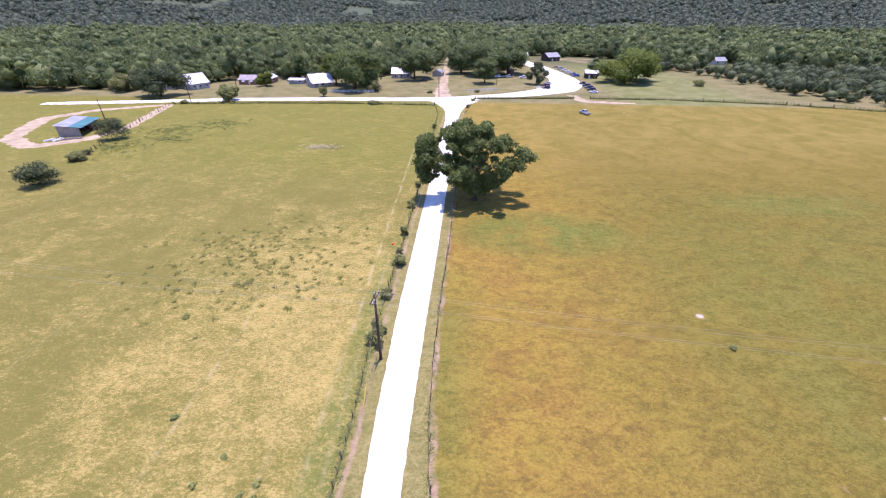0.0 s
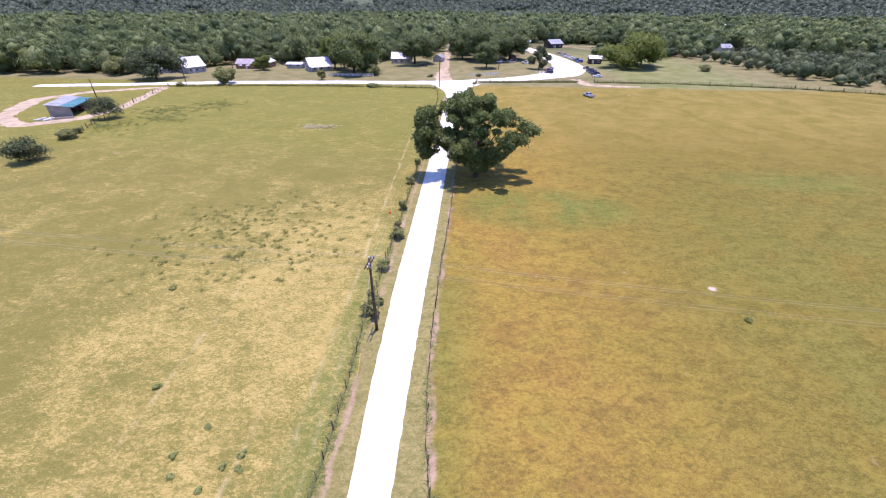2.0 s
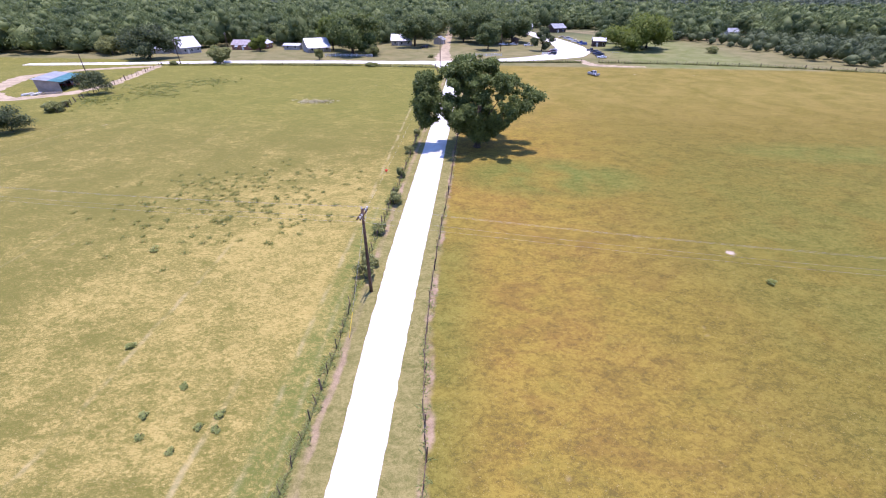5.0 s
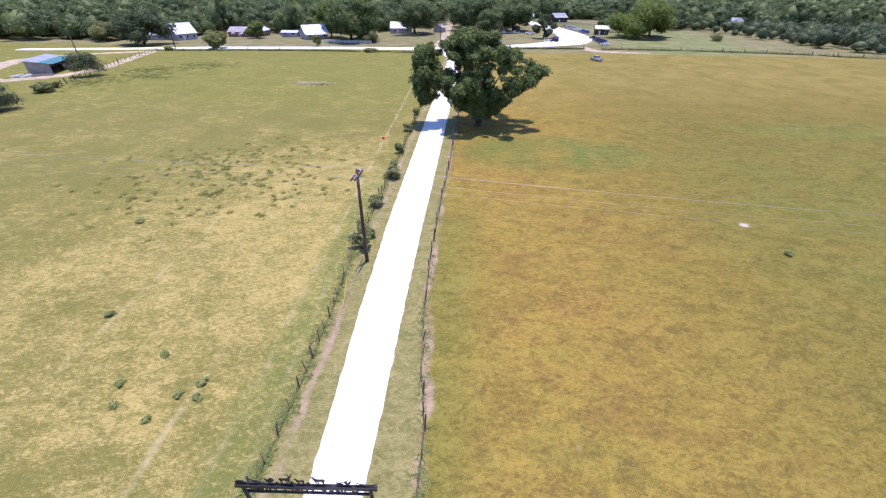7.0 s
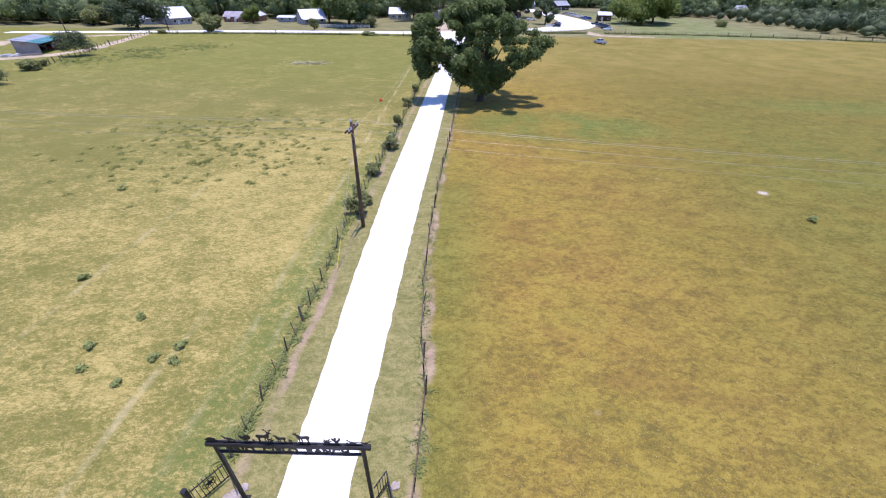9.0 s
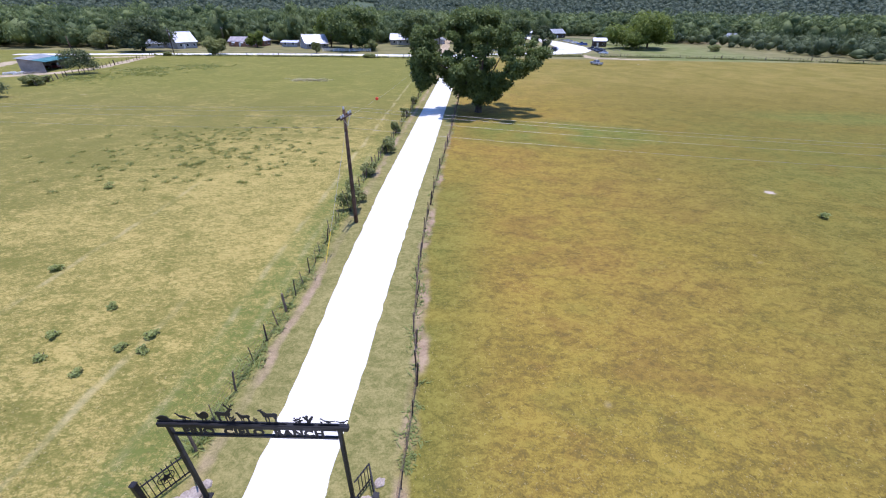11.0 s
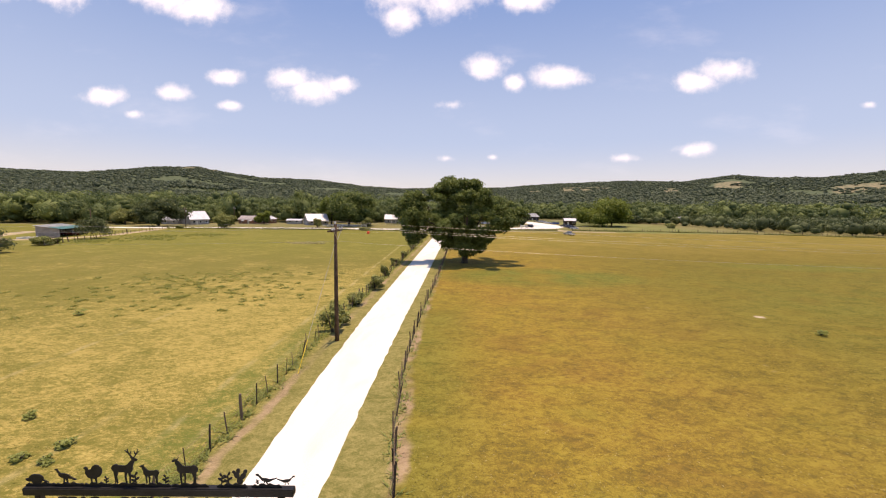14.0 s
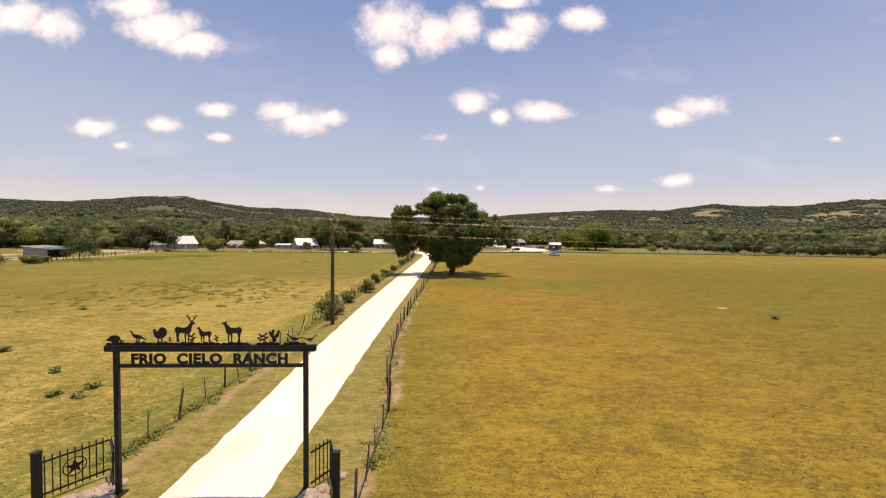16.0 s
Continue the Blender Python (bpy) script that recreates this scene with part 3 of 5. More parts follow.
strip("dirt_track", [(-140, 184, 4), (-134, 162, 4), (-128, 141, 4.5), (-130, 126, 5), (-141, 116, 5.5), (-157, 124, 6), (-172, 152, 6), (-164, 168, 5), (-150, 177, 4.5), (-141, 181, 4)],
      dirt_mat, "pale dirt track looping round the open shed", "track", 0.025, 0.7, seed=4)
strip("dirt_track", [(-12, 207, 9), (-16, 222, 8), (-17, 250, 5), (-19, 300, 4.5), (-23, 420, 4.5)], dirt_mat, "pale dirt lane between yard trees", "track", 0.025, 0.6, seed=5)
strip("dirt_track", [(52, 222, 5), (53.5, 212, 5), (55, 206, 6), (66, 204, 4), (78, 203, 2)], dirt_mat, "worn dirt gap through the pasture fence", "track", 0.02, 0.8, seed=6)


# ---------------------------------------------------------------- fences
def fence(line, spacing, height, label, seed, wires=4, big_every=6, lean=0.07, thick=0.037):
    """Uneven cedar posts and stays joined by strands of wire along a line of (x, y)."""
    rng = random.Random(seed)
    base = thing("wire_fence", label, "fence")
    spots = []
    for (x0, y0), (x1, y1) in zip(line, line[1:]):
        length = math.hypot(x1 - x0, y1 - y0)
        count = max(1, round(length / spacing))
        spots += [(x0 + (x1 - x0) * (i + rng.uniform(-0.15, 0.15)) / count, y0 + (y1 - y0) * (i + rng.uniform(-0.15, 0.15)) / count) for i in range(count)]
    spots.append(line[-1])
    shapes = []
    for k in range(6):
        s = Shape()
        r, bx, by = thick * (0.7 + 0.12 * k), rng.uniform(-0.05, 0.05), rng.uniform(-0.05, 0.05)
        s.tube([(0, 0, -0.1), (bx * 0.6, by * 0.3, 0.45), (bx, by, 0.95), (bx * 1.4, by * 1.5, 1.0 + 0.04 * k)], [r * 1.1, r, r * 0.95, r * 0.8], 6)
        shapes.append(s.mesh("post", post_wood))
    tops = []
    for i, (x, y) in enumerate(spots):
        big = i % big_every == 0
        tall = height * (1.12 if big else rng.uniform(0.86, 1.04))
        wide = 1.9 if big else rng.uniform(0.7, 1.15)
        post = new("post", shapes[rng.randrange(6)])
        post.parent = base
        turn = Euler((rng.gauss(0, lean), rng.gauss(0, lean), rng.uniform(0, 6.28)))
        post.matrix_basis = Matrix.LocRotScale((x, y, 0), turn, (wide, wide, tall))
        tops.append((x, y))
    for k in range(wires):
        s = Shape()
        s.tube([(x, y, height * (0.25 + 0.68 * k / max(1, wires - 1)) + rng.uniform(-0.03, 0.03)) for x, y in tops], 0.008, 4)
        part("wire", s, rust_wire, base)
    return base


fence([(-1.4, 8.4), (-1.45, 15.4), (-2.2, 20), (-2.8, 27), (-3.1, 35), (-3.1, 48), (-2.7, 64), (-2.6, 92), (-2.6, 130), (-2.7, 172), (-1.2, 182), (2.0, 208)], 1.75, 1.2, "weathered cedar post and wire fence along the drive", 11)
fence([(-11.0, 11.0), (-10.9, 18), (-11.1, 27), (-11.6, 35), (-11.5, 65), (-11.9, 95), (-12.5, 130), (-13.5, 165), (-14.5, 178), (-17.0, 191.5)], 1.6, 1.2, "weathered cedar post and wire fence beside shrubs", 12)
fence([(-17.0, 191.5), (-60, 192.5), (-100, 189.5), (-139, 184.5)], 2.3, 1.15, "dark post and wire fence along the cross road", 13, 3, thick=0.07)
fence([(-139, 184.5), (-128.5, 147), (-118, 115), (-112, 103)], 3.0, 1.35, "dark post fence running past the open shed", 14, 3, thick=0.09)
fence([(2.0, 208), (25, 211), (51, 213.5)], 1.1, 1.25, "dense grey stake fence beside the cross road", 15, 3, thick=0.07)
fence([(59.5, 213), (98, 213), (145, 206), (176, 195.5), (240, 172)], 1.5, 1.25, "dense grey stake fence at the far side of the pasture", 16, 3, thick=0.08)


def rail_fence(x0, y0, x1, y1, label):
    base = thing("rail_fence", label, "fence")
    length = math.hypot(x1 - x0, y1 - y0)
    count = max(2, round(length / 2.6))
    post = Shape().box((-0.09, -0.09, -0.1), (0.09, 0.09, 1.45), bevel=0.02).mesh("post", white_paint)
    for i in range(count + 1):
        ob = new("post", post)
        ob.parent = base
        ob.location = (x0 + (x1 - x0) * i / count, y0 + (y1 - y0) * i / count, 0)
    turn = math.atan2(y1 - y0, x1 - x0)
    for z in (0.45, 0.85, 1.25):
        part("rail", Shape().box((0, -0.13, z), (length, -0.092, z + 0.14)), white_paint, base, at=pose(x0, y0, 0, 0, 0, math.degrees(turn)))


rail_fence(-76, 219.5, -52, 221, "white painted rail fence in front of a yard")
rail_fence(36, 238.5, 48, 243.5, "white painted rail fence at the parking yard")
rail_fence(-2, 227, 14, 232, "white painted rail fence beside the yard drive")


# ---------------------------------------------------------------- ranch gate
GATE = pose(-6.28, 9.3, 0, 0, 0, 3.0) @ Matrix.Diagonal((0.955, 1.0, 1.02, 1.0))
gate = thing("ranch_gate", "black steel ranch entrance arch with cut-out figures and lettering", "gate", GATE)
for side in (-1, 1):
    post = part("post", Shape().box((-0.075, -0.075, -0.1), (0.075, 0.075, 4.62), bevel=0.015), steel, gate, at=pose(3.17 * side, 0, 0))
    part("base_plate", Shape().box((-0.2, -0.2, -0.1), (0.2, 0.2, 0.03)), steel, post)
part("top_beam", Shape().box((-3.52, -0.1, 4.62), (3.52, 0.1, 4.82), bevel=0.02), steel, gate)
part("lower_beam", Shape().box((-3.07, -0.05, 4.1), (3.07, 0.05, 4.21), bevel=0.01), steel, gate)
words = bpy.data.curves.new("lettering", "FONT")
words.body, words.size, words.extrude, words.align_x, words.offset = "FRIO  CIELO  RANCH", 0.43, 0.012, "CENTER", 0.022
words.space_character = 1.12
letters = new("lettering", words)
letters.parent = gate
letters.matrix_basis = pose(-0.05, -0.02, 4.235, 90, 0, 0) @ Matrix.Diagonal((1.16, 1.0, 1.0, 1.0))
words.materials.append(steel)
tagged(letters, "cut steel capital letters")


def oval(x, z, rx, rz, turn=0.0, count=14):
    c, s = math.cos(radians(turn)), math.sin(radians(turn))
    return [(x + rx * math.cos(a) * c - rz * math.sin(a) * s, z + rx * math.cos(a) * s + rz * math.sin(a) * c) for a in (i * math.tau / count for i in range(count))]


def bar(x0, z0, x1, z1, w0, w1=None):
    w1 = w0 if w1 is None else w1
    length = math.hypot(x1 - x0, z1 - z0)
    nx, nz = -(z1 - z0) / length, (x1 - x0) / length
    return [(x0 + nx * w0, z0 + nz * w0), (x1 + nx * w1, z1 + nz * w1), (x1 - nx * w1, z1 - nz * w1), (x0 - nx * w0, z0 - nz * w0)]


def figure(kind, flip=1):
    """Simple cut-out outlines of steel plate, made of ovals and bars, standing on z = 0."""
    bits = []
    if kind in ("stag", "doe", "fawn"):
        bits = [oval(0, 0.54, 0.32, 0.13, 3), oval(-0.19, 0.55, 0.15, 0.155), oval(0.21, 0.56, 0.14, 0.145), bar(-0.2, 0.58, -0.35, 0.84, 0.11, 0.06),
                oval(-0.40, 0.88, 0.10, 0.052, 14), bar(-0.34, 0.9, -0.27, 0.99, 0.028, 0.008), bar(0.28, 0.58, 0.33, 0.47, 0.04, 0.02)]
        for x, d in ((-0.2, -0.03), (-0.12, 0.04), (0.17, 0.05), (0.25, -0.01)):
            bits += [bar(x, 0.48, x + d, 0.24, 0.05, 0.027), bar(x + d, 0.25, x + d * 0.3, 0.0, 0.026, 0.018)]
        if kind == "stag":
            for s in (-1, 1):
                bits += [bar(-0.36, 0.92, -0.36 + 0.13 * s, 1.1, 0.018, 0.016), bar(-0.36 + 0.13 * s, 1.09, -0.36 + 0.17 * s, 1.27, 0.016, 0.006),
                         bar(-0.36 + 0.1 * s, 1.05, -0.36 + 0.04 * s, 1.2, 0.014, 0.006), bar(-0.36 + 0.14 * s, 1.12, -0.36 + 0.25 * s, 1.22, 0.014, 0.006)]
    elif kind == "strutting_bird":
        bits = [oval(0, 0.32, 0.2, 0.17), oval(0.12, 0.42, 0.17, 0.22), oval(-0.17, 0.4, 0.05, 0.13), oval(-0.2, 0.52, 0.055, 0.045), bar(-0.04, 0.2, -0.05, 0, 0.02), bar(0.08, 0.2, 0.1, 0, 0.02)]
    elif kind == "walking_bird":
        bits = [oval(0, 0.26, 0.2, 0.09, -14), bar(-0.14, 0.3, -0.24, 0.48, 0.04, 0.02), oval(-0.26, 0.49, 0.045, 0.03), bar(0.12, 0.23, 0.36, 0.12, 0.05, 0.02), bar(-0.02, 0.2, -0.04, 0, 0.018), bar(0.05, 0.2, 0.08, 0, 0.018)]
    elif kind == "low_animal":
        bits = [oval(0, 0.17, 0.24, 0.15), bar(0.18, 0.12, 0.4, 0.02, 0.035, 0.01), oval(-0.24, 0.11, 0.1, 0.055, -20), bar(-0.1, 0.08, -0.12, 0, 0.04), bar(0.12, 0.08, 0.14, 0, 0.04)]
    elif kind == "cactus":
        bits = [oval(0, 0.12, 0.09, 0.13), oval(0.1, 0.29, 0.08, 0.11, -28), oval(-0.09, 0.31, 0.08, 0.11, 24), oval(0.17, 0.44, 0.06, 0.08, -30), oval(-0.04, 0.46, 0.06, 0.09, 5), oval(-0.17, 0.42, 0.05, 0.06, 40)]
    elif kind == "twig":
        bits = [bar(0, 0, 0.02, 0.3, 0.015), oval(0.07, 0.1, 0.07, 0.035, 35), oval(-0.05, 0.17, 0.07, 0.035, 140), oval(0.08, 0.24, 0.07, 0.035, 40), oval(-0.02, 0.33, 0.06, 0.03, 110)]
    elif kind == "running_bird":
        bits = [oval(0, 0.14, 0.14, 0.055, 12), bar(0.1, 0.17, 0.2, 0.28, 0.025, 0.018), oval(0.23, 0.3, 0.05, 0.025), bar(-0.1, 0.13, -0.3, 0.2, 0.03, 0.012), bar(0, 0.1, -0.05, 0, 0.012), bar(0.03, 0.1, 0.07, 0, 0.012)]
    elif kind == "mound":
        bits = [[(-0.42, 0.0)] + [(-0.42 + 0.84 * i / 10, (0.09 + 0.025 * math.sin(i * 2.3)) * math.sin(math.pi * (0.12 + 0.76 * i / 10)) ** 0.6) for i in range(11)] + [(0.42, 0.0)]]
    return [[(x * flip, z) for x, z in b] for b in bits]


FIGURES = [("low_animal", -3.22, 0.8, 1), ("walking_bird", -2.47, 0.8, 1), ("strutting_bird", -1.74, 0.85, 1), ("stag", -0.95, 0.8, -1), ("fawn", -0.21, 0.58, 1),
           ("doe", 0.74, 0.78, 1), ("twig", -1.4, 0.55, 1), ("twig", -0.62, 0.9, -1), ("twig", 0.15, 0.7, 1), ("twig", 1.62, 0.85, 1), ("twig", 1.8, 0.95, -1),
           ("cactus", 2.1, 0.85, 1), ("running_bird", 2.78, 0.95, -1), ("running_bird", 3.32, 0.8, 1), ("twig", 2.55, 0.4, 1)]


def depth_inside(gx, gz, outline):
    """How deep each grid point lies inside a convex outline; negative outside."""
    area = sum(x0 * z1 - x1 * z0 for (x0, z0), (x1, z1) in zip(outline, outline[1:] + outline[:1]))
    turn = 1.0 if area > 0 else -1.0
    deep = np.full(gx.shape, 9.0)
    for (x0, z0), (x1, z1) in zip(outline, outline[1:] + outline[:1]):
        length = math.hypot(x1 - x0, z1 - z0)
        if length > 1e-6:
            deep = np.minimum(deep, turn * ((x1 - x0) * (gz - z0) - (z1 - z0) * (gx - x0)) / length)
    return deep


def cut_plate(outlines, thick, step=0.011):
    """One steel plate cut along the joint outline of several convex shapes, by marching squares."""
    xs, zs = [x for o in outlines for x, z in o], [z for o in outlines for x, z in o]
    gx, gz = np.meshgrid(np.arange(min(xs) - 2 * step, max(xs) + 2 * step, step), np.arange(min(zs) - 2 * step, max(zs) + 2 * step, step), indexing="ij")
    deep = np.max([depth_inside(gx, gz, o) for o in outlines], axis=0)
    deep[np.abs(deep) < 1e-5] = 1e-5
    shape, index, rim = Shape(), {}, []
    flat_faces, flat_points = [], []

    def corner(key, x, z):
        if key not in index:
            index[key] = len(flat_points)
            flat_points.append((x, z))
        return index[key]

    for i in range(gx.shape[0] - 1):
        for j in range(gx.shape[1] - 1):
            cell = [(i, j), (i + 1, j), (i + 1, j + 1), (i, j + 1)]
            values = [deep[c] for c in cell]
            if max(values) <= 0:
                continue
            loop, crossings = [], []
            for k in range(4):
                a, b, va, vb = cell[k], cell[(k + 1) % 4], values[k], values[(k + 1) % 4]
                if va > 0:
                    loop.append(corner(a, gx[a], gz[a]))
                if (va > 0) != (vb > 0):
                    f = va / (va - vb)
                    at = corner((min(a, b), max(a, b)), gx[a] + (gx[b] - gx[a]) * f, gz[a] + (gz[b] - gz[a]) * f)
                    loop.append(at)
                    crossings.append((at, va > 0))
            if len(loop) > 2:
                flat_faces.append(loop)
                for k, (at, leaving) in enumerate(crossings):
                    if leaving:
                        rim.append((at, crossings[(k + 1) % len(crossings)][0]))
    n = len(flat_points)
    points = [(x, -thick / 2, z) for x, z in flat_points] + [(x, thick / 2, z) for x, z in flat_points]
    faces = flat_faces + [[n + q for q in f[::-1]] for f in flat_faces] + [(b, a, n + a, n + b) for a, b in rim]
    return shape.add(points, faces)


for kind, x, size, flip in FIGURES:
    s = cut_plate([[(px * size * 1.02, pz * size * 0.89) for px, pz in outline] for outline in figure(kind, flip)], 0.02)
    part("steel_cutout", s, steel, gate, at=pose(x, 0, 4.9))
for x in (-3.1, -2.35, -1.62, -0.8, -0.1, 0.8, 1.9, 2.8):
    s = Shape()
    for outline in figure("mound"):
        s.plate([(px * (0.95 if abs(x) != 0.8 else 1.15), pz * 1.25) for px, pz in outline], 0.022, Matrix.Identity(4))
    part("mound", s, steel, gate, at=pose(x, 0, 4.80))


def wing(corners, label, star):
    """A low picket fence of square tube that swings out from the gate."""
    base = thing("picket_panel", label, "fence")
    for i, ((x0, y0), (x1, y1)) in enumerate(zip(corners, corners[1:])):
        length, turn = math.hypot(x1 - x0, y1 - y0), math.degrees(math.atan2(y1 - y0, x1 - x0))
        m = pose(x0, y0, 0, 0, 0, turn)
        part("rail", Shape().box((0.0, -0.025, 0.2), (length, 0.025, 0.25)), steel, base, at=m)
        part("rail", Shape().box((0.0, -0.025, 1.24), (length, 0.025, 1.29)), steel, base, at=m)
        count = max(2, round(length / 0.19))
        picket = Shape().box((-0.016, -0.045, 0.08), (0.016, -0.0255, 1.42)).mesh("picket", steel)
        for k in range(1, count):
            ob = new("picket", picket)
            ob.parent, ob.matrix_basis = base, m @ pose(length * k / count, 0, 0)
        if star and i == len(corners) - 2:
            mid = m @ pose(length * 0.5, -0.075, 0.74)
            pts = []
            for k in range(10):
                r = 0.27 if k % 2 == 0 else 0.105
                pts.append((r * math.sin(k * math.tau / 10), r * math.cos(k * math.tau / 10)))
            badge = part("star", Shape().plate(pts, 0.03, Matrix.Identity(4)), steel, base, "black five-pointed steel star", at=mid)
            ring = Shape().tube([(0.3 * math.cos(k * math.tau / 28), 0, 0.3 * math.sin(k * math.tau / 28)) for k in range(29)], 0.018, 6, cap=False)
            part("ring", ring, steel, badge)
    x, y = corners[-1]
    post = part("post", Shape().box((-0.1, -0.1, -0.1), (0.1, 0.1, 1.6), bevel=0.012), steel, base, at=pose(x, y, 0))
    part("cap", Shape().box((-0.12, -0.12, 1.6), (0.12, 0.12, 1.66), bevel=0.02), steel, post)
    return base


wing([(-9.62, 9.3), (-10.45, 10.15), (-11.45, 8.6)], "black steel picket panel with a star in a ring", True)
wing([(-3.13, 9.55), (-2.72, 10.35), (-2.1, 8.95)], "black steel picket panel beside the ranch gate", False)


def boulder(x, y, size, seed, label):
    rng = random.Random(seed)
    bm = bmesh.new()
    bmesh.ops.create_icosphere(bm, subdivisions=3, radius=1.0)
    off = Vector((rng.uniform(0, 50), 0, 0))
    for v in bm.verts:
        k = 1 + 0.3 * noise.noise(v.co * 1.3 + off) + 0.1 * noise.noise(v.co * 4 + off)
        v.co = Vector((v.co.x * size * k * 1.2, v.co.y * size * k, max(-0.25, v.co.z * 0.62 * k) * size))
    me = bpy.data.meshes.new("boulder")
    bm.to_mesh(me)
    bm.free()
    me.materials.append(rock)
    ob = part("boulder", me, rock, at=pose(x, y, size * 0.15, 0, 0, rng.uniform(0, 360)))
    tagged(ob, label, "rock", "rocks at the gate")


for i, (x, y, size) in enumerate([(-9.85, 9.2, 0.3), (-10.2, 9.0, 0.24), (-9.5, 8.9, 0.2), (-10.6, 8.8, 0.22), (-3.0, 9.15, 0.3), (-2.7, 9.5, 0.24), (-2.55, 9.0, 0.22), (-9.65, 9.65, 0.2), (-2.35, 10.3, 0.2)]):
    boulder(x, y, size, 40 + i, "pale limestone boulder at the foot of the gate")


# ---------------------------------------------------------------- power poles and lines
def power_pole(x, y, tall, label, arm=2.5, turn=0.0, transformer=False):
    base = thing("utility_pole", label, "pole", pose(x, y, 0, 0, 0, turn))
    part("shaft", Shape().tube([(0, 0, -0.3), (0, 0, tall * 0.5), (0.02, 0.02, tall)], [0.19, 0.165, 0.13], 10), pole_wood, base, smooth=True)
    if arm:
        for side in (-0.16, 0.16):
            beam = part("crossarm", Shape().box((side - 0.05, -arm / 2, tall - 0.62), (side + 0.05, arm / 2, tall - 0.48)), pole_wood, base, "pale weathered crossarm")
        for y0 in (-arm / 2 + 0.1, -arm / 4, arm / 4, arm / 2 - 0.1):
            part("insulator", Shape().tube([(0.16, y0, tall - 0.48), (0.16, y0, tall - 0.38), (0.16, y0, tall - 0.32), (0.16, y0, tall - 0.24)], [0.04, 0.09, 0.05, 0.07], 8), porcelain, base)
        for s in (-1, 1):
            part("brace", Shape().tube([(0.21, 0.0, tall - 1.3), (0.21, s * 0.8, tall - 0.58)], 0.025, 5), cable, base)
        part("insulator", Shape().tube([(0, 0, tall), (0, 0, tall + 0.12), (0, 0, tall + 0.25)], [0.05, 0.09, 0.05], 8), porcelain, base)
    if transformer:
        part("transformer", Shape().tube([(0.42, 0, tall - 2.2), (0.42, 0, tall - 2.15), (0.42, 0, tall - 1.3), (0.42, 0, tall - 1.22)], [0.2, 0.26, 0.26, 0.12], 12), porcelain, base, "grey can transformer")
    return base


def span(a, b, sag, thick, label):
    pts = [Vector(a).lerp(Vector(b), i / 24) - Vector((0, 0, sag * 4 * (i / 24) * (1 - i / 24))) for i in range(25)]
    ob = part("power_line", Shape().tube(pts, thick, 5), cable, label=label)
    tagged(ob, category="cable", group="power lines")


pole = power_pole(-9.75, 34.3, 10.35, "tall dark wooden utility pole with a pale double crossarm", 2.4, -4)
power_pole(95, 26, 10.5, "wooden utility pole carrying the line across the pasture", 2.4, -4)
power_pole(-105, 42, 10.5, "wooden utility pole carrying the line across the pasture", 2.4, -4)
for off, z in ((-1.1, 10.1), (1.1, 10.1), (0.0, 10.6), (0.0, 8.9)):
    span((-9.7, 34.3 + off, z), (95, 26 + off, z + 0.15), 1.2, 0.0062, "bright bare power line sagging over the pasture")
    span((-9.7, 34.3 + off, z), (-105, 42 + off, z + 0.15), 1.2, 0.0062, "bright bare power line sagging over the pasture")
span((-9.75, 34.4, 9.6), (-15, 193.4, 11.4), 3.4, 0.006, "bright bare power line hanging beside the drive")
ball = Shape()
for k in range(9):
    a, b = math.pi * k / 9, math.pi * (k + 1) / 9
    ball.tube([(0.19 * -math.cos(a), 0, 0), (0.19 * -math.cos(b), 0, 0)], [max(0.004, 0.19 * math.sin(a)), max(0.004, 0.19 * math.sin(b))], 16, cap=False)
marker = part("marker_ball", ball, material("red_marker_plastic", (0.62, 0.06, 0.02), 0.5, vary=0.1), smooth=True, at=pose(-10.22, 48.5, 8.72, 0, 0, 92))
tagged(marker, "red plastic marker ball clamped on a power line", "marker")
guy = thing("guy_wire", "steel guy wire with a yellow guard anchored beside the fence", "cable")
part("strand", Shape().tube([(-9.75, 34.15, 8.6), (-10.25, 26.9, 0.0)], 0.012, 5), cable, guy)
part("guard", Shape().tube([(-10.13, 28.6, 2.02), (-10.246, 26.96, 0.07)], 0.03, 8), yellow, guy, "yellow plastic guard")
power_pole(-138, 144, 9.5, "leaning wooden utility pole beside the open shed", 0, 0)
power_pole(-133, 188.5, 10, "dark wooden utility pole at the fence corner", 1.8, 80, True)
power_pole(-128, 222, 10, "dark wooden utility pole in front of the house", 1.8, 70)
power_pole(-15, 193.5, 12, "dark wooden utility pole at the road junction", 1.8, 90)
power_pole(14.5, 252, 9, "dark wooden utility pole in the yard", 0, 0)


# ---------------------------------------------------------------- trees
def limb_paths(rng, base, targets, trunk_top, radius):
    """A tapered trunk with flared roots, and limbs that reach towards the clumps."""
    x, y = base
    trunk = Shape().tube([(x, y, -0.2), (x, y, 0.25), (x + 0.05, y, trunk_top * 0.5), (x + 0.1, y + 0.05, trunk_top)], [radius * 1.5, radius * 1.12, radius, radius * 0.85], 12)
    limbs = []
    for tx, ty, tz in targets:
        s = Shape()
        mx, my = x + (tx - x) * 0.45 + rng.uniform(-0.5, 0.5), y + (ty - y) * 0.45 + rng.uniform(-0.5, 0.5)
        mz = trunk_top + (tz - trunk_top) * 0.55
        start = trunk_top * rng.uniform(0.8, 0.97)
        s.tube([(x + 0.05, y, start), (x + (mx - x) * 0.4, y + (my - y) * 0.4, start + (mz - start) * 0.5), (mx, my, mz), (tx, ty, tz)], [radius * 0.5, radius * 0.4, radius * 0.27, radius * 0.08], 7)
        limbs.append(s)
    return trunk, limbs


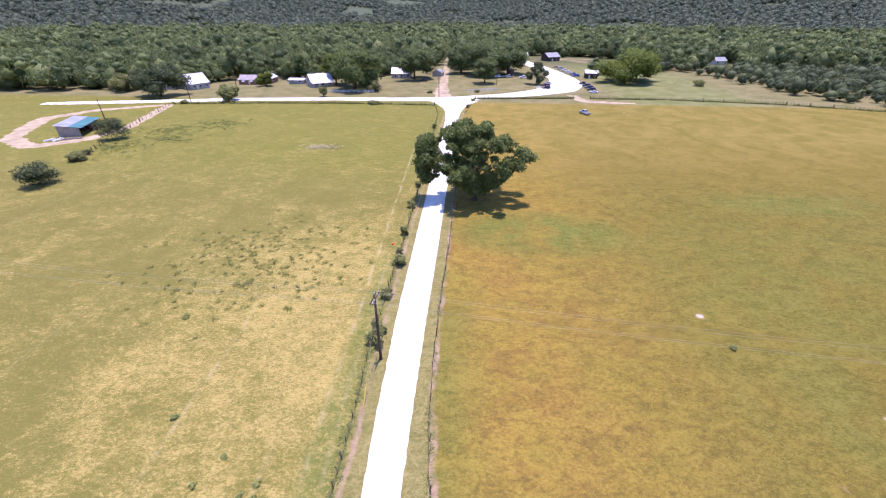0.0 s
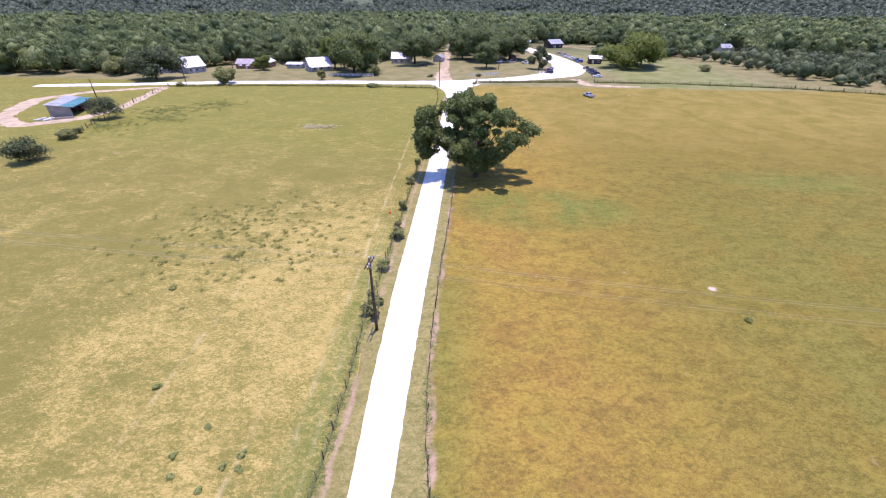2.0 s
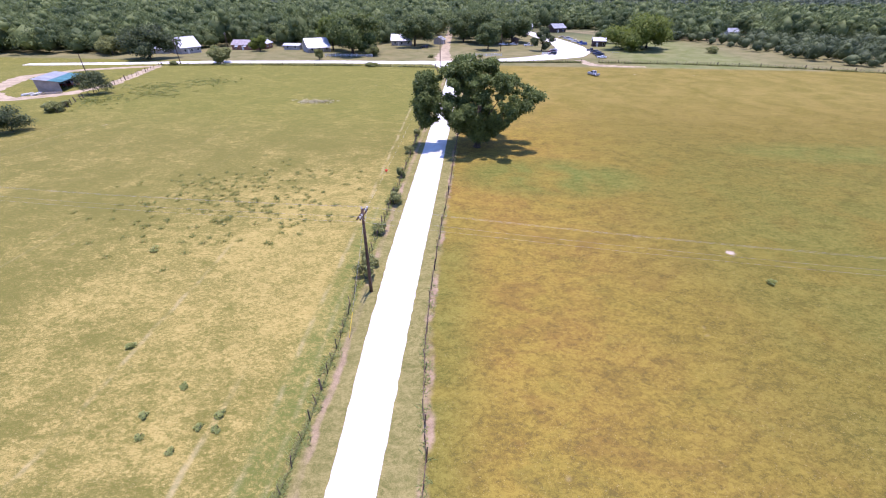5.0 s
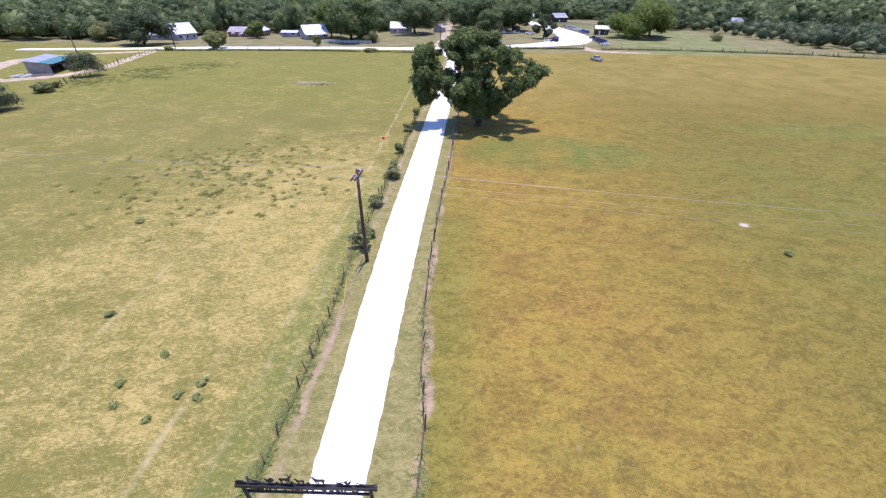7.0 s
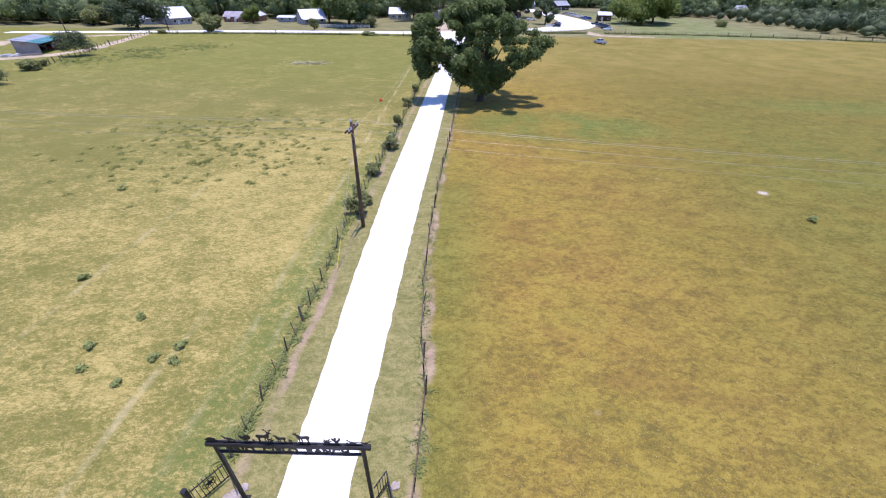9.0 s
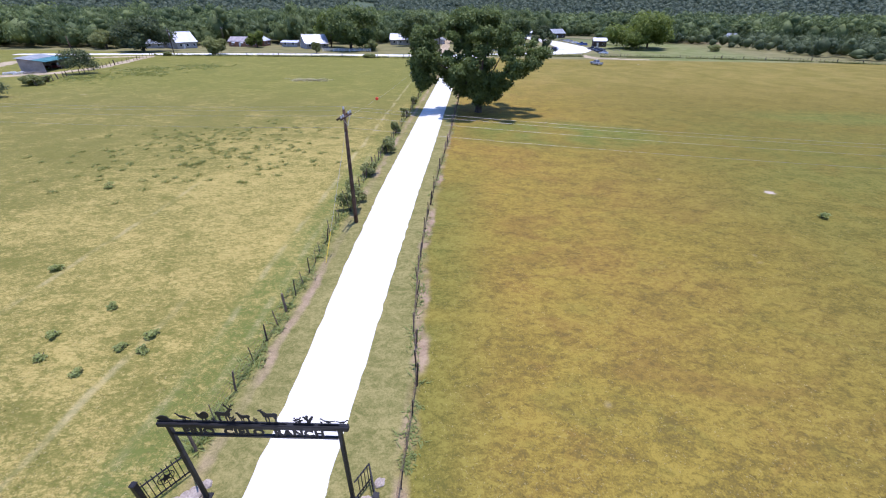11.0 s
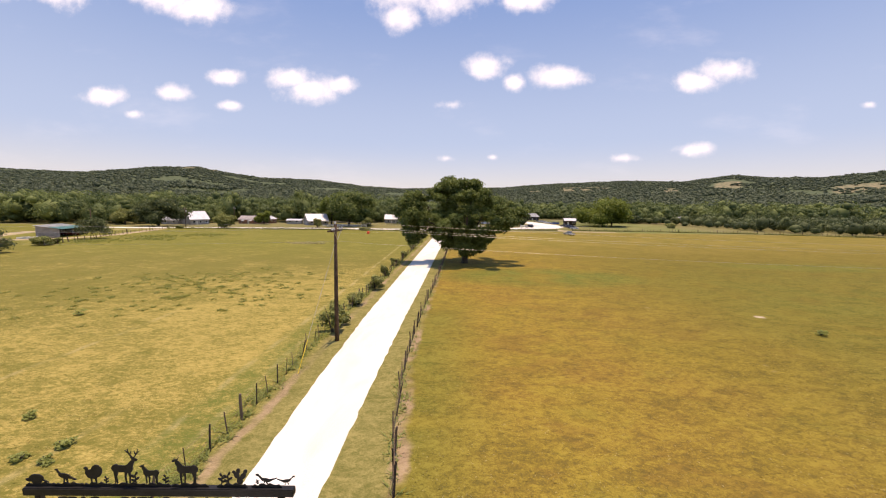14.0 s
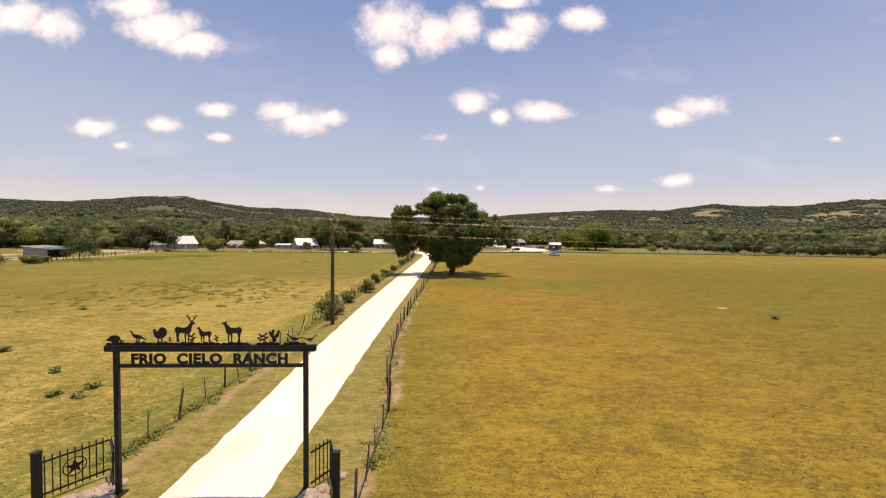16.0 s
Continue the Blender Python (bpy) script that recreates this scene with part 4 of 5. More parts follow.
def tree(name, label, at, clumps, leaves, leaf_size, mat, trunk_top, radius, seed, group="", core=0.6, fray=0.12):
    """A tree with its foot at `at`: trunk, limbs and a crown of many leaves."""
    rng, pick = np.random.default_rng(seed), random.Random(seed)
    base = thing(name, label, "tree", pose(at[0], at[1], 0), group)
    targets = [tuple(c[:3]) for c in clumps][:14]
    trunk, limbs = limb_paths(pick, (0, 0), targets, trunk_top, radius)
    part("trunk", trunk, bark, base, smooth=True)
    for s in limbs:
        part("limb", s, bark, base, smooth=True)
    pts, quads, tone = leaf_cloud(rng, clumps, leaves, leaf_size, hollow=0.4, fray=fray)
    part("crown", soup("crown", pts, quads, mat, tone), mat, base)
    # cores in the darkest leaf tone stand in for shade inside the crown
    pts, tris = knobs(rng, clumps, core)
    part("shaded_core", soup("shaded_core", pts, tris, mat, np.full(len(pts), 0.05)), mat, base)
    return base


# the great pecan beside the drive: its crown by height, then a limb that hangs over the drive
CROWN_Z = (2.0, 3.4, 5.0, 7.0, 9.0, 10.5, 12.5, 14.5, 16.2, 17.6)
CROWN_LEFT = (-2.6, -4.6, -6.4, -8.0, -8.8, -8.8, -9.0, -9.2, -7.4, -3.0)
CROWN_RIGHT = (2.6, 4.6, 6.4, 9.6, 13.4, 13.6, 10.6, 7.4, 4.8, 2.2)
rng = random.Random(5)
clumps = []
for i in range(200):
    z = 2.4 + 14.8 * (i + rng.random()) / 200
    low, high = float(np.interp(z, CROWN_Z, CROWN_LEFT)), float(np.interp(z, CROWN_Z, CROWN_RIGHT))
    a, k = rng.uniform(0, math.tau), rng.uniform(0.4, 1.0) ** 0.6
    size = rng.choice((rng.uniform(0.7, 1.2), rng.uniform(1.2, 2.0)))
    lobes = 0.9 + 0.55 * noise.noise(Vector((2.1 * math.cos(a), 2.1 * math.sin(a), z * 0.3)))
    half = max(0.6, ((high - low) / 2 - size * 0.3) * min(1.06, lobes))
    clumps.append(((low + high) / 2 + half * k * math.cos(a), 0.6 + half * 0.95 * k * math.sin(a), z, size, size, size * rng.uniform(0.6, 0.9)))
for i in range(48):
    z = 4.8 + 9.8 * (i + rng.random()) / 48
    a, k = rng.uniform(0, math.tau), rng.uniform(0.5, 1.0)
    wide = float(np.interp(z, (5, 8, 11, 15), (0.8, 3.6, 2.9, 0.8)))
    size = rng.uniform(0.9, 1.6)
    clumps.append((-10.7 + wide * k * math.cos(a), -0.6 + wide * k * math.sin(a), z, size, size, size * 0.85))
rng.shuffle(clumps)
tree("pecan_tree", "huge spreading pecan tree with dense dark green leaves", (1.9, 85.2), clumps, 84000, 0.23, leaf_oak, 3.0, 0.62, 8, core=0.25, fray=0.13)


def random_crown(seed, wide, low, high, count=16):
    rng = random.Random(seed)
    out = []
    for i in range(count):
        a, h = rng.uniform(0, math.tau), (i + rng.random()) / count
        reach = wide * (0.25 + 0.6 * math.sin(math.pi * (0.2 + 0.68 * h))) * rng.uniform(0.45, 1.0)
        size = wide * rng.uniform(0.26, 0.42)
        out.append((reach * math.cos(a), reach * math.sin(a), low + size * 0.6 + (high - low - size) * h, size, size, size * rng.uniform(0.65, 0.85)))
    return out


YARD = [
    # x, y, half width, foot of crown, top, material, label
    (-65, 232, 13.0, 1.2, 17.5, leaf_oak, "broad green pecan tree shading a white-roofed house"),
    (-80, 246, 6.5, 2.5, 14.5, leaf_yellow, "yellow-green tree behind a white-roofed house"),
    (-37, 272, 10.5, 2.5, 15.5, leaf_wood, "broad live oak shading a small grey house"),
    (7.5, 257, 6.0, 2.2, 12.5, leaf_wood, "round green oak in a dry yard"),
    (38, 256, 4.4, 0.6, 10.5, leaf_dark, "dark green cedar beside the parking yard"),
    (94, 268, 14.0, 0.8, 15.0, leaf_yellow, "wide yellow-green live oak at the edge of a lawn"),
    (104, 280, 9.0, 1.0, 12.5, leaf_yellow, "yellow-green live oak beside a larger one"),
    (-158, 203, 9.5, 1.0, 13.0, leaf_dark, "dark green oak beside the cross road"),
    (-117, 194, 4.4, 0.6, 6.0, leaf_shrub, "small grey-green mesquite at the fence"),
    (-75, 207.5, 2.0, 0.8, 4.2, leaf_shrub, "young tree beside the cross road"),
    (-118, 236, 4.0, 1.0, 6.5, leaf_yellow, "small yellow-green tree in front of a brick house"),
    (-186, 214, 5.5, 0.6, 7.5, leaf_shrub, "pale green tree at the edge of the woods"),
    (8, 292, 13.0, 2.5, 18.0, leaf_wood, "large dark live oak behind the yard"),
    (24, 300, 11.0, 2.5, 17.0, leaf_wood, "large dark live oak behind the yard"),
    (-8, 300, 10.0, 2.5, 16.0, leaf_wood, "large dark live oak behind the yard"),
    (-52, 224, 2.6, 0.3, 4.4, leaf_shrub, "rounded grey-green bush at a rail fence"),
]
for i, (x, y, wide, low, high, mat, label) in enumerate(YARD):
    wide, high = wide * 1.35, high * 1.12
    crown = random_crown(70 + i, wide, low, high, 20 if wide > 8 else 12)
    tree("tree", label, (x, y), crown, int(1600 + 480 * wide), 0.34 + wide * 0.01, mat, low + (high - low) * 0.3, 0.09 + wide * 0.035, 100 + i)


def shrub(name, label, x, y, wide, tall, leaves, size, mat, seed, group=""):
    rng, pick = np.random.default_rng(seed), random.Random(seed)
    base = thing(name, label, "bush", pose(x, y, 0), group)
    clumps = []
    for i in range(9 if wide < 3 else 18):
        a, k = pick.uniform(0, math.tau), pick.uniform(0.1, 0.62)
        clumps.append((wide * k * math.cos(a), wide * k * math.sin(a), tall * pick.uniform(0.2, 0.78), wide * pick.uniform(0.28, 0.45), wide * pick.uniform(0.28, 0.45), tall * pick.uniform(0.16, 0.24)))
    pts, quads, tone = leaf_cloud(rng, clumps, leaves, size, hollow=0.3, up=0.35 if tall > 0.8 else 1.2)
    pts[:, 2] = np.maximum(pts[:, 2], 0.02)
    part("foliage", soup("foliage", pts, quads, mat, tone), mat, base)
    for i in range(4):
        a = pick.uniform(0, math.tau)
        part("stem", Shape().tube([(0.06 * math.cos(a), 0.06 * math.sin(a), -0.05), (wide * 0.2 * math.cos(a), wide * 0.2 * math.sin(a), tall * 0.4), (wide * 0.45 * math.cos(a), wide * 0.45 * math.sin(a), tall * 0.8)], [0.05, 0.035, 0.012], 5), bark, base)
    return base


ROADSIDE = [(-10.9, 36.6, 1.55, 3.1), (-10.8, 39.0, 1.3, 2.9), (-11.2, 47.2, 1.5, 1.9), (-11.0, 56.0, 1.5, 2.5), (-11.6, 60.0, 0.9, 1.4), (-11.7, 67.0, 1.1, 2.0), (-12.2, 80.0, 1.4, 1.6), (-12.0, 92, 1.2, 1.7),
            (-12.4, 112.0, 1.8, 2.6), (-12.7, 130.0, 2.0, 3.0), (-13.2, 150, 1.3, 2.0), (-1.0, 187, 1.6, 1.8), (0.8, 203, 1.4, 1.5)]
for i, (x, y, wide, tall) in enumerate(ROADSIDE):
    shrub("shrub", "bushy green shrub growing in the fence line", x, y, wide, tall, 900, 0.15, leaf_shrub, 200 + i, "shrubs along the drive")
for i, (x, y, wide, tall, mat, label) in enumerate([(-120.5, 127, 5.6, 7.6, leaf_dark, "dark green cedar bush beside the open shed"), (-107, 86, 5.2, 7.0, leaf_dark, "dark green cedar bush standing in the pasture"),
                                  (-114.5, 104.5, 3.2, 2.6, leaf_shrub, "ragged green bush in the fence line"), (-116.5, 110, 1.8, 1.7, leaf_shrub, "small ragged bush in the fence line"), (-118, 78, 2.4, 2.2, leaf_shrub, "small green bush in the pasture"),
                                  (-120, 84, 1.8, 1.6, leaf_shrub, "small green bush in the pasture"), (-46, 192, 3.6, 1.6, leaf_shrub, "low spreading bush in the roadside fence"), (-134, 186, 2.2, 1.8, leaf_shrub, "green bush at the fence corner"),
                                  (132, 258, 4.5, 3.6, leaf_shrub, "grey-green thicket on a lawn"), (-22, 222, 1.8, 1.5, leaf_shrub, "small bush at the yard gate"), (3, 226, 1.8, 1.5, leaf_shrub, "small bush at the yard gate")]):
    shrub("bush", label, x, y, wide, tall, 4200, 0.22, mat, 240 + i)
WEEDS = [(-39.5, 40.2, 1.0), (-30.5, 24.3, 0.75), (-22.7, 20.3, 0.6), (-24.1, 17.4, 0.6), (-18.2, 18.0, 0.6), (-19.2, 16.8, 0.5), (-17.8, 16.7, 0.55), (-23.2, 15.7, 0.6), (-20.2, 14.8, 0.55), (36.2, 39.6, 0.9)]
for i, (x, y, wide) in enumerate(WEEDS):
    shrub("weed_clump", "low grey-green weed clump in dry grass", x, y, wide * 0.85, wide * 0.65, 380, 0.07, leaf_weed, 270 + i, "weed clumps in the pasture")


# ---------------------------------------------------------------- woods
def unit_tree(seed, leaves, clump_count, leaf, spread=1.0):
    """A crown about two wide and one and a half high, standing on the ground, as triangles."""
    rng, pick = np.random.default_rng(seed), random.Random(seed)
    clumps = []
    for i in range(clump_count):
        a, k, h = pick.uniform(0, math.tau), math.sqrt(pick.random()), pick.random()
        r = (0.28 + 0.5 * math.sin(math.pi * (0.18 + 0.62 * h))) * k * spread
        s = pick.uniform(0.26, 0.42)
        clumps.append((r * math.cos(a), r * math.sin(a), 0.38 + 0.85 * h, s, s, s * 0.75))
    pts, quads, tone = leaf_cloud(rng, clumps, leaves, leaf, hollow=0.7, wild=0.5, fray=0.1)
    tris = quads[:, [0, 1, 3]]
    base = bmesh.new()
    bmesh.ops.create_icosphere(base, subdivisions=1, radius=1.0)
    base.verts.ensure_lookup_table()
    co = np.array([v.co[:] for v in base.verts])
    fc = np.array([[v.index for v in f.verts] for f in base.faces])
    base.free()
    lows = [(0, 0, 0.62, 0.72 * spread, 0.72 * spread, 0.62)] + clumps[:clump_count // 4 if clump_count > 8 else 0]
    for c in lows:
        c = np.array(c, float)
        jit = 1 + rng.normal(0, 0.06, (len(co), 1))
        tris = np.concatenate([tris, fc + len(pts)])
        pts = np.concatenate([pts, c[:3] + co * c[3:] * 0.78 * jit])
        # core tone painted as lit from above: darker underneath, lighter on top
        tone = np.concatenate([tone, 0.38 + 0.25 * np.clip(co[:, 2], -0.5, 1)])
    return pts, tris, tone


def forest(name, label, spots, units, mat, seed, height=(0.75, 1.25)):
    """Crowns at spots (x, y, z, radius), joined into one mesh."""
    rng = np.random.default_rng(seed)
    all_p, all_f, all_t, n = [], [], [], 0
    for x, y, z, r in spots:
        p, f, t = units[rng.integers(len(units))]
        a = rng.uniform(0, math.tau)
        c, s = math.cos(a), math.sin(a)
        sx, sz = r * rng.uniform(0.85, 1.15), r * rng.uniform(*height)
        q = np.empty_like(p)
        q[:, 0], q[:, 1], q[:, 2] = (p[:, 0] * c - p[:, 1] * s) * sx + x, (p[:, 0] * s + p[:, 1] * c) * sx + y, p[:, 2] * sz + z
        all_p.append(q), all_f.append(f + n), all_t.append(np.clip(t + rng.normal(0.0, 0.24), 0, 1))
        n += len(p)
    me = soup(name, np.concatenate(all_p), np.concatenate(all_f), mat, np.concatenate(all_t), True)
    ob = new(name, me)
    return tagged(ob, label, "woods", kind="stuff")


EDGE_X = (-400, -200, -172, -168, -150, -148, -100, -98, -56, -54, -29, -28, -11, -10, 28, 29, 78, 79, 112, 113, 152, 157, 166, 180, 260, 420)
EDGE_Y = (205, 212, 216, 234, 236, 262, 264, 268, 272, 300, 304, 460, 460, 316, 318, 420, 420, 300, 296, 318, 312, 284, 232, 205, 180, 150)


def woods_at(x, y):
    return y > float(np.interp(x, EDGE_X, EDGE_Y)) + 2


rng = random.Random(31)
near_spots, mid_spots, far_spots, cedar_spots, ridge_spots = [], [], [], [], []
CLEAR = [(-210, 330, 26), (-60, 470, 45), (20, 520, 50), (160, 520, 60), (-260, 520, 55), (300, 600, 60), (95, 400, 26), (-140, 560, 40), (-330, 400, 40), (210, 420, 30), (-30, 690, 60), (240, 760, 80), (-300, 760, 80), (70, 860, 70)]

# houses among the woods: place, turn, width
FAR_HOUSES = [(-549, 558, -10, 14), (-600, 520, 0, 12), (-330, 740, 5, 14), (-150, 800, 60, 12), (60, 820, 0, 16), (380, 720, -12, 20), (200, 373, 10, 9), (287, 457, 80, 10), (470, 620, 15, 16), (330, 760, 0, 14)]
for x, y, turn, wide in FAR_HOUSES:
    away = math.hypot(x, y)
    CLEAR += [(x - x / away * s, y - y / away * s, 24 - s * 0.1) for s in (6, 35, 65, 95)]


def open_spot(x, y):
    if any((x - cx) ** 2 + ((y - cy) * 1.6) ** 2 < r * r for cx, cy, r in CLEAR):
        return True
    return noise.noise(Vector((x / 75, y / 75, 1.7))) > 0.30


def on_clearing(x, y):
    azimuth, far = math.degrees(math.atan2(x, y)), math.hypot(x, y)
    near_one = any(abs(azimuth - a) < w and abs(far - d) < 90 for a, w, d in HILL_CLEARINGS)
    return near_one and noise.noise(Vector((x / 60, y / 60, 4.0))) < 0.02


def scatter(low, high, gap, keep):
    area = []
    far = low
    while far < high:
        half = 64 if far < 900 else 58
        count = int(2 * radians(half) * far / gap)
        for i in range(count):
            a = radians(-half + 2 * half * (i + rng.random()) / count)
            d = far + rng.uniform(-0.5, 0.5) * gap
            x, y = d * math.sin(a), d * math.cos(a)
            if keep(x, y):
                area.append((x, y))
        far += gap * 0.9
    return area


for x, y in scatter(200, 440, 8.6, lambda x, y: woods_at(x, y) and not (open_spot(x, y) and y > 300)):
    right = x > 105 and y < 330
    if right or rng.random() < 0.14:
        cedar_spots.append((x, y, -0.3, rng.uniform(3.4, 6.2)))
    else:
        near_spots.append((x, y, -0.3, rng.choice((rng.uniform(5.2, 7.5), rng.uniform(7.5, 11.5)))))
for x, y in scatter(440, 900, 12.0, lambda x, y: woods_at(x, y) and not open_spot(x, y)):
    mid_spots.append((x, y, land(x, y) - 0.5, rng.uniform(7.0, 13.0)))
for x, y in scatter(900, 1500, 14.5, lambda x, y: noise.noise(Vector((x / 130, y / 130, 5.0))) < 0.3):
    far_spots.append((x, y, land(x, y) - 0.8, rng.uniform(8.0, 13.0)))
for x, y in scatter(1500, 2340, 15.5, lambda x, y: noise.noise(Vector((x / 150, y / 150, 9.0))) < 0.3 and not on_clearing(x, y)):
    ridge_spots.append((x, y, land(x, y) - 1.5, rng.uniform(9.5, 14.0)))
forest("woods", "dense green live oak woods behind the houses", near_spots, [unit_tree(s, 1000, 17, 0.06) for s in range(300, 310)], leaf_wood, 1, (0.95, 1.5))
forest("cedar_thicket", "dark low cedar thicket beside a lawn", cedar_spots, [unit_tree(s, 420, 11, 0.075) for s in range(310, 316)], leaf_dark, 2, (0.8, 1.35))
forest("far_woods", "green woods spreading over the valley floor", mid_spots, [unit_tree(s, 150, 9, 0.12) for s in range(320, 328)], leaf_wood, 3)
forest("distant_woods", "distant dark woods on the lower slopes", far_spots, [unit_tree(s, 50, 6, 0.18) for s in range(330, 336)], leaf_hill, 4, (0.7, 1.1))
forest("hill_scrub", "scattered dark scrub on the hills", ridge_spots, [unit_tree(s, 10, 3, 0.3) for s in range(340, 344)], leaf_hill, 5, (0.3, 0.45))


# ---------------------------------------------------------------- buildings
def gable_house(name, label, x, y, turn, wide, deep, wall_h, rise, wall_mat, roof_mat, windows=3, door=True, porch=0.0, category="house", over=0.5, chimney=False):
    """A house whose ridge runs along its width; its front looks along minus y before the turn."""
    base = thing(name, label, category, pose(x, y, 0, 0, 0, turn))
    w, d, t = wide / 2, deep / 2, 0.18
    walls = Shape()
    walls.box((-w, -d, -0.1), (w, -d + t, wall_h)).box((-w, d - t, -0.1), (w, d, wall_h))
    walls.box((-w, -d + t, -0.1), (-w + t, d - t, wall_h)).box((w - t, -d + t, -0.1), (w, d - t, wall_h))
    for sx in (-w, w - t):
        walls.add([(sx, -d, wall_h), (sx, d, wall_h), (sx, 0, wall_h + rise), (sx + t, -d, wall_h), (sx + t, d, wall_h), (sx + t, 0, wall_h + rise)],
                  [(0, 2, 1), (3, 4, 5), (0, 1, 4, 3), (1, 2, 5, 4), (2, 0, 3, 5)])
    part("wall", walls, wall_mat, base)
    slope = rise / d
    roof = Shape()
    for s in (-1, 1):
        e = d + over
        a, b = Vector((0, s * e, wall_h - slope * over + 0.05)), Vector((0, 0, wall_h + rise + 0.05))
        pts = []
        for sx in (-w - over, w + over):
            for p in (a, b):
                pts += [(sx, p.y, p.z), (sx, p.y, p.z + 0.1)]
        roof.add(pts, [(0, 1, 3, 2), (4, 6, 7, 5), (0, 4, 5, 1), (2, 3, 7, 6), (1, 5, 7, 3), (0, 2, 6, 4)])
    top = part("roof", roof, roof_mat, base)
    # standing seams of the sheets
    seams = Shape()
    count = int((wide + 2 * over) / 0.9)
    for i in range(1, count):
        sx = -w - over + (wide + 2 * over) * i / count
        for s in (-1, 1):
            seams.tube([(sx, s * (d + over), wall_h - slope * over + 0.165), (sx, 0, wall_h + rise + 0.165)], 0.03, 4)
    part("seam", seams, roof_mat, top)
    part("ridge_cap", Shape().tube([(-w - over, 0, wall_h + rise + 0.15), (w + over, 0, wall_h + rise + 0.15)], 0.12, 6), roof_mat, top)
    for i in range(windows):
        wx = -w + wide * (i + 0.5) / windows + (0.0 if not door else 0.3)
        win = part("window", Shape().box((-0.55, -d - 0.03, 1.0), (0.55, -d - 0.003, 2.1)), glass, base, at=pose(wx, 0, 0))
        frame_shape = Shape()
        frame_shape.box((-0.66, -d - 0.06, 0.9), (-0.552, -d - 0.002, 2.2)).box((0.552, -d - 0.06, 0.9), (0.66, -d - 0.002, 2.2))
        frame_shape.box((-0.55, -d - 0.06, 2.102), (0.55, -d - 0.002, 2.2)).box((-0.55, -d - 0.06, 0.9), (0.55, -d - 0.002, 0.998))
        part("window_frame", frame_shape, white_paint, win)
    if door:
        leaf = part("door", Shape().box((-0.48, -d - 0.05, 0.02), (0.48, -d - 0.004, 2.05)), plank_white, base, at=pose(-w * 0.12 - 0.9, 0, 0))
        part("handle", Shape().box((0.34, -d - 0.09, 0.98), (0.4, -d - 0.052, 1.06)), rim_metal, leaf)
    if porch:
        part("porch_roof", Shape().add([(-w, -d - porch, wall_h - 0.75), (w, -d - porch, wall_h - 0.75), (w, -d - 0.01, wall_h - 0.25), (-w, -d - 0.01, wall_h - 0.25),
                                        (-w, -d - porch, wall_h - 0.65), (w, -d - porch, wall_h - 0.65), (w, -d - 0.01, wall_h - 0.15), (-w, -d - 0.01, wall_h - 0.15)],
                                       [(0, 3, 2, 1), (4, 5, 6, 7), (0, 1, 5, 4), (1, 2, 6, 5), (2, 3, 7, 6), (3, 0, 4, 7)]), roof_mat, base)
        for i in range(4):
            px = -w + 0.15 + (wide - 0.3) * i / 3
            part("porch_post", Shape().box((px - 0.06, -d - porch + 0.1, -0.1), (px + 0.06, -d - porch + 0.22, wall_h - 0.74)), white_paint, base)
    if chimney:
        part("chimney", Shape().box((w * 0.4, 0.2, wall_h + rise * 0.5), (w * 0.4 + 0.7, 0.9, wall_h + rise + 0.9)), brick_red, base)
    return base


house = gable_house("house", "grey farmhouse with a white metal gable roof and porch", -154.5, 227, 62, 10.5, 9.5, 3.2, 4.2, plank_grey, tin_white, 3, True)
gable_house("house_wing", "low grey house wing under a pale metal roof", -166.5, 224.5, 8, 9, 6, 2.4, 1.8, plank_grey, tin_grey, 2, False, 0.0, "house")
brick_house = gable_house("house", "low red brick house with a pale hipped metal roof", -129, 246, 2, 16, 9, 2.6, 2.0, brick_red, shingle, 4, True, 0.0, chimney=True)
for ax in (-5.0, -0.4, 4.4):
    part("awning", Shape().add([(-0.9, -5.35, 1.75), (0.9, -5.35, 1.75), (0.9, -4.57, 2.35), (-0.9, -4.57, 2.35), (-0.9, -5.35, 1.80), (0.9, -5.35, 1.80), (0.9, -4.57, 2.40), (-0.9, -4.57, 2.40)],
                               [(0, 3, 2, 1), (4, 5, 6, 7), (0, 1, 5, 4), (1, 2, 6, 5), (2, 3, 7, 6), (3, 0, 4, 7)]), white_paint, brick_house, "white window awning", at=pose(ax, 0, 0))
gable_house("house_wing", "white-roofed brick house wing", -124, 251, 92, 9, 9, 2.8, 2.2, brick_red, tin_white, 2, False)
gable_house("carport", "open carport with a white metal roof", -104, 248, 0, 9, 5, 2.2, 0.7, plank_grey, tin_white, 2, False, category="carport")
gable_house("house", "white house with a broad white metal roof", -88, 241, 35, 12, 10, 3.0, 3.4, plank_grey, tin_white, 3, True, 2.0)
gable_house("house_wing", "white house wing with a metal roof", -93, 249, 84, 9, 8, 2.9, 2.2, plank_white, tin_white, 2, False)
gable_house("house", "small dark grey house with a white metal roof under an oak", -46, 278, 4, 12, 9, 3.0, 2.8, plank_grey, tin_white, 3, True)
gable_house("shed", "small grey shed with a pale metal roof", -23, 287, 80, 7, 6, 2.6, 1.5, plank_grey, tin_grey, 2, True, category="shed")
gable_house("shed", "open shelter with a white metal roof beside an oak", 77, 286, -4, 7.5, 6.0, 3.2, 1.4, plank_brown, tin_white, 2, True, category="shed")
gable_house("shed", "dark brown wooden barn with a pale roof at the parking yard", 67, 388, 28, 12, 10, 3.4, 2.8, plank_brown, tin_grey, 2, True, category="barn")
gable_house("shed", "long low building with a white roof beyond the parking yard", 38, 408, 4, 22, 8, 3.0, 1.6, plank_grey, tin_white, 4, True, category="shed")
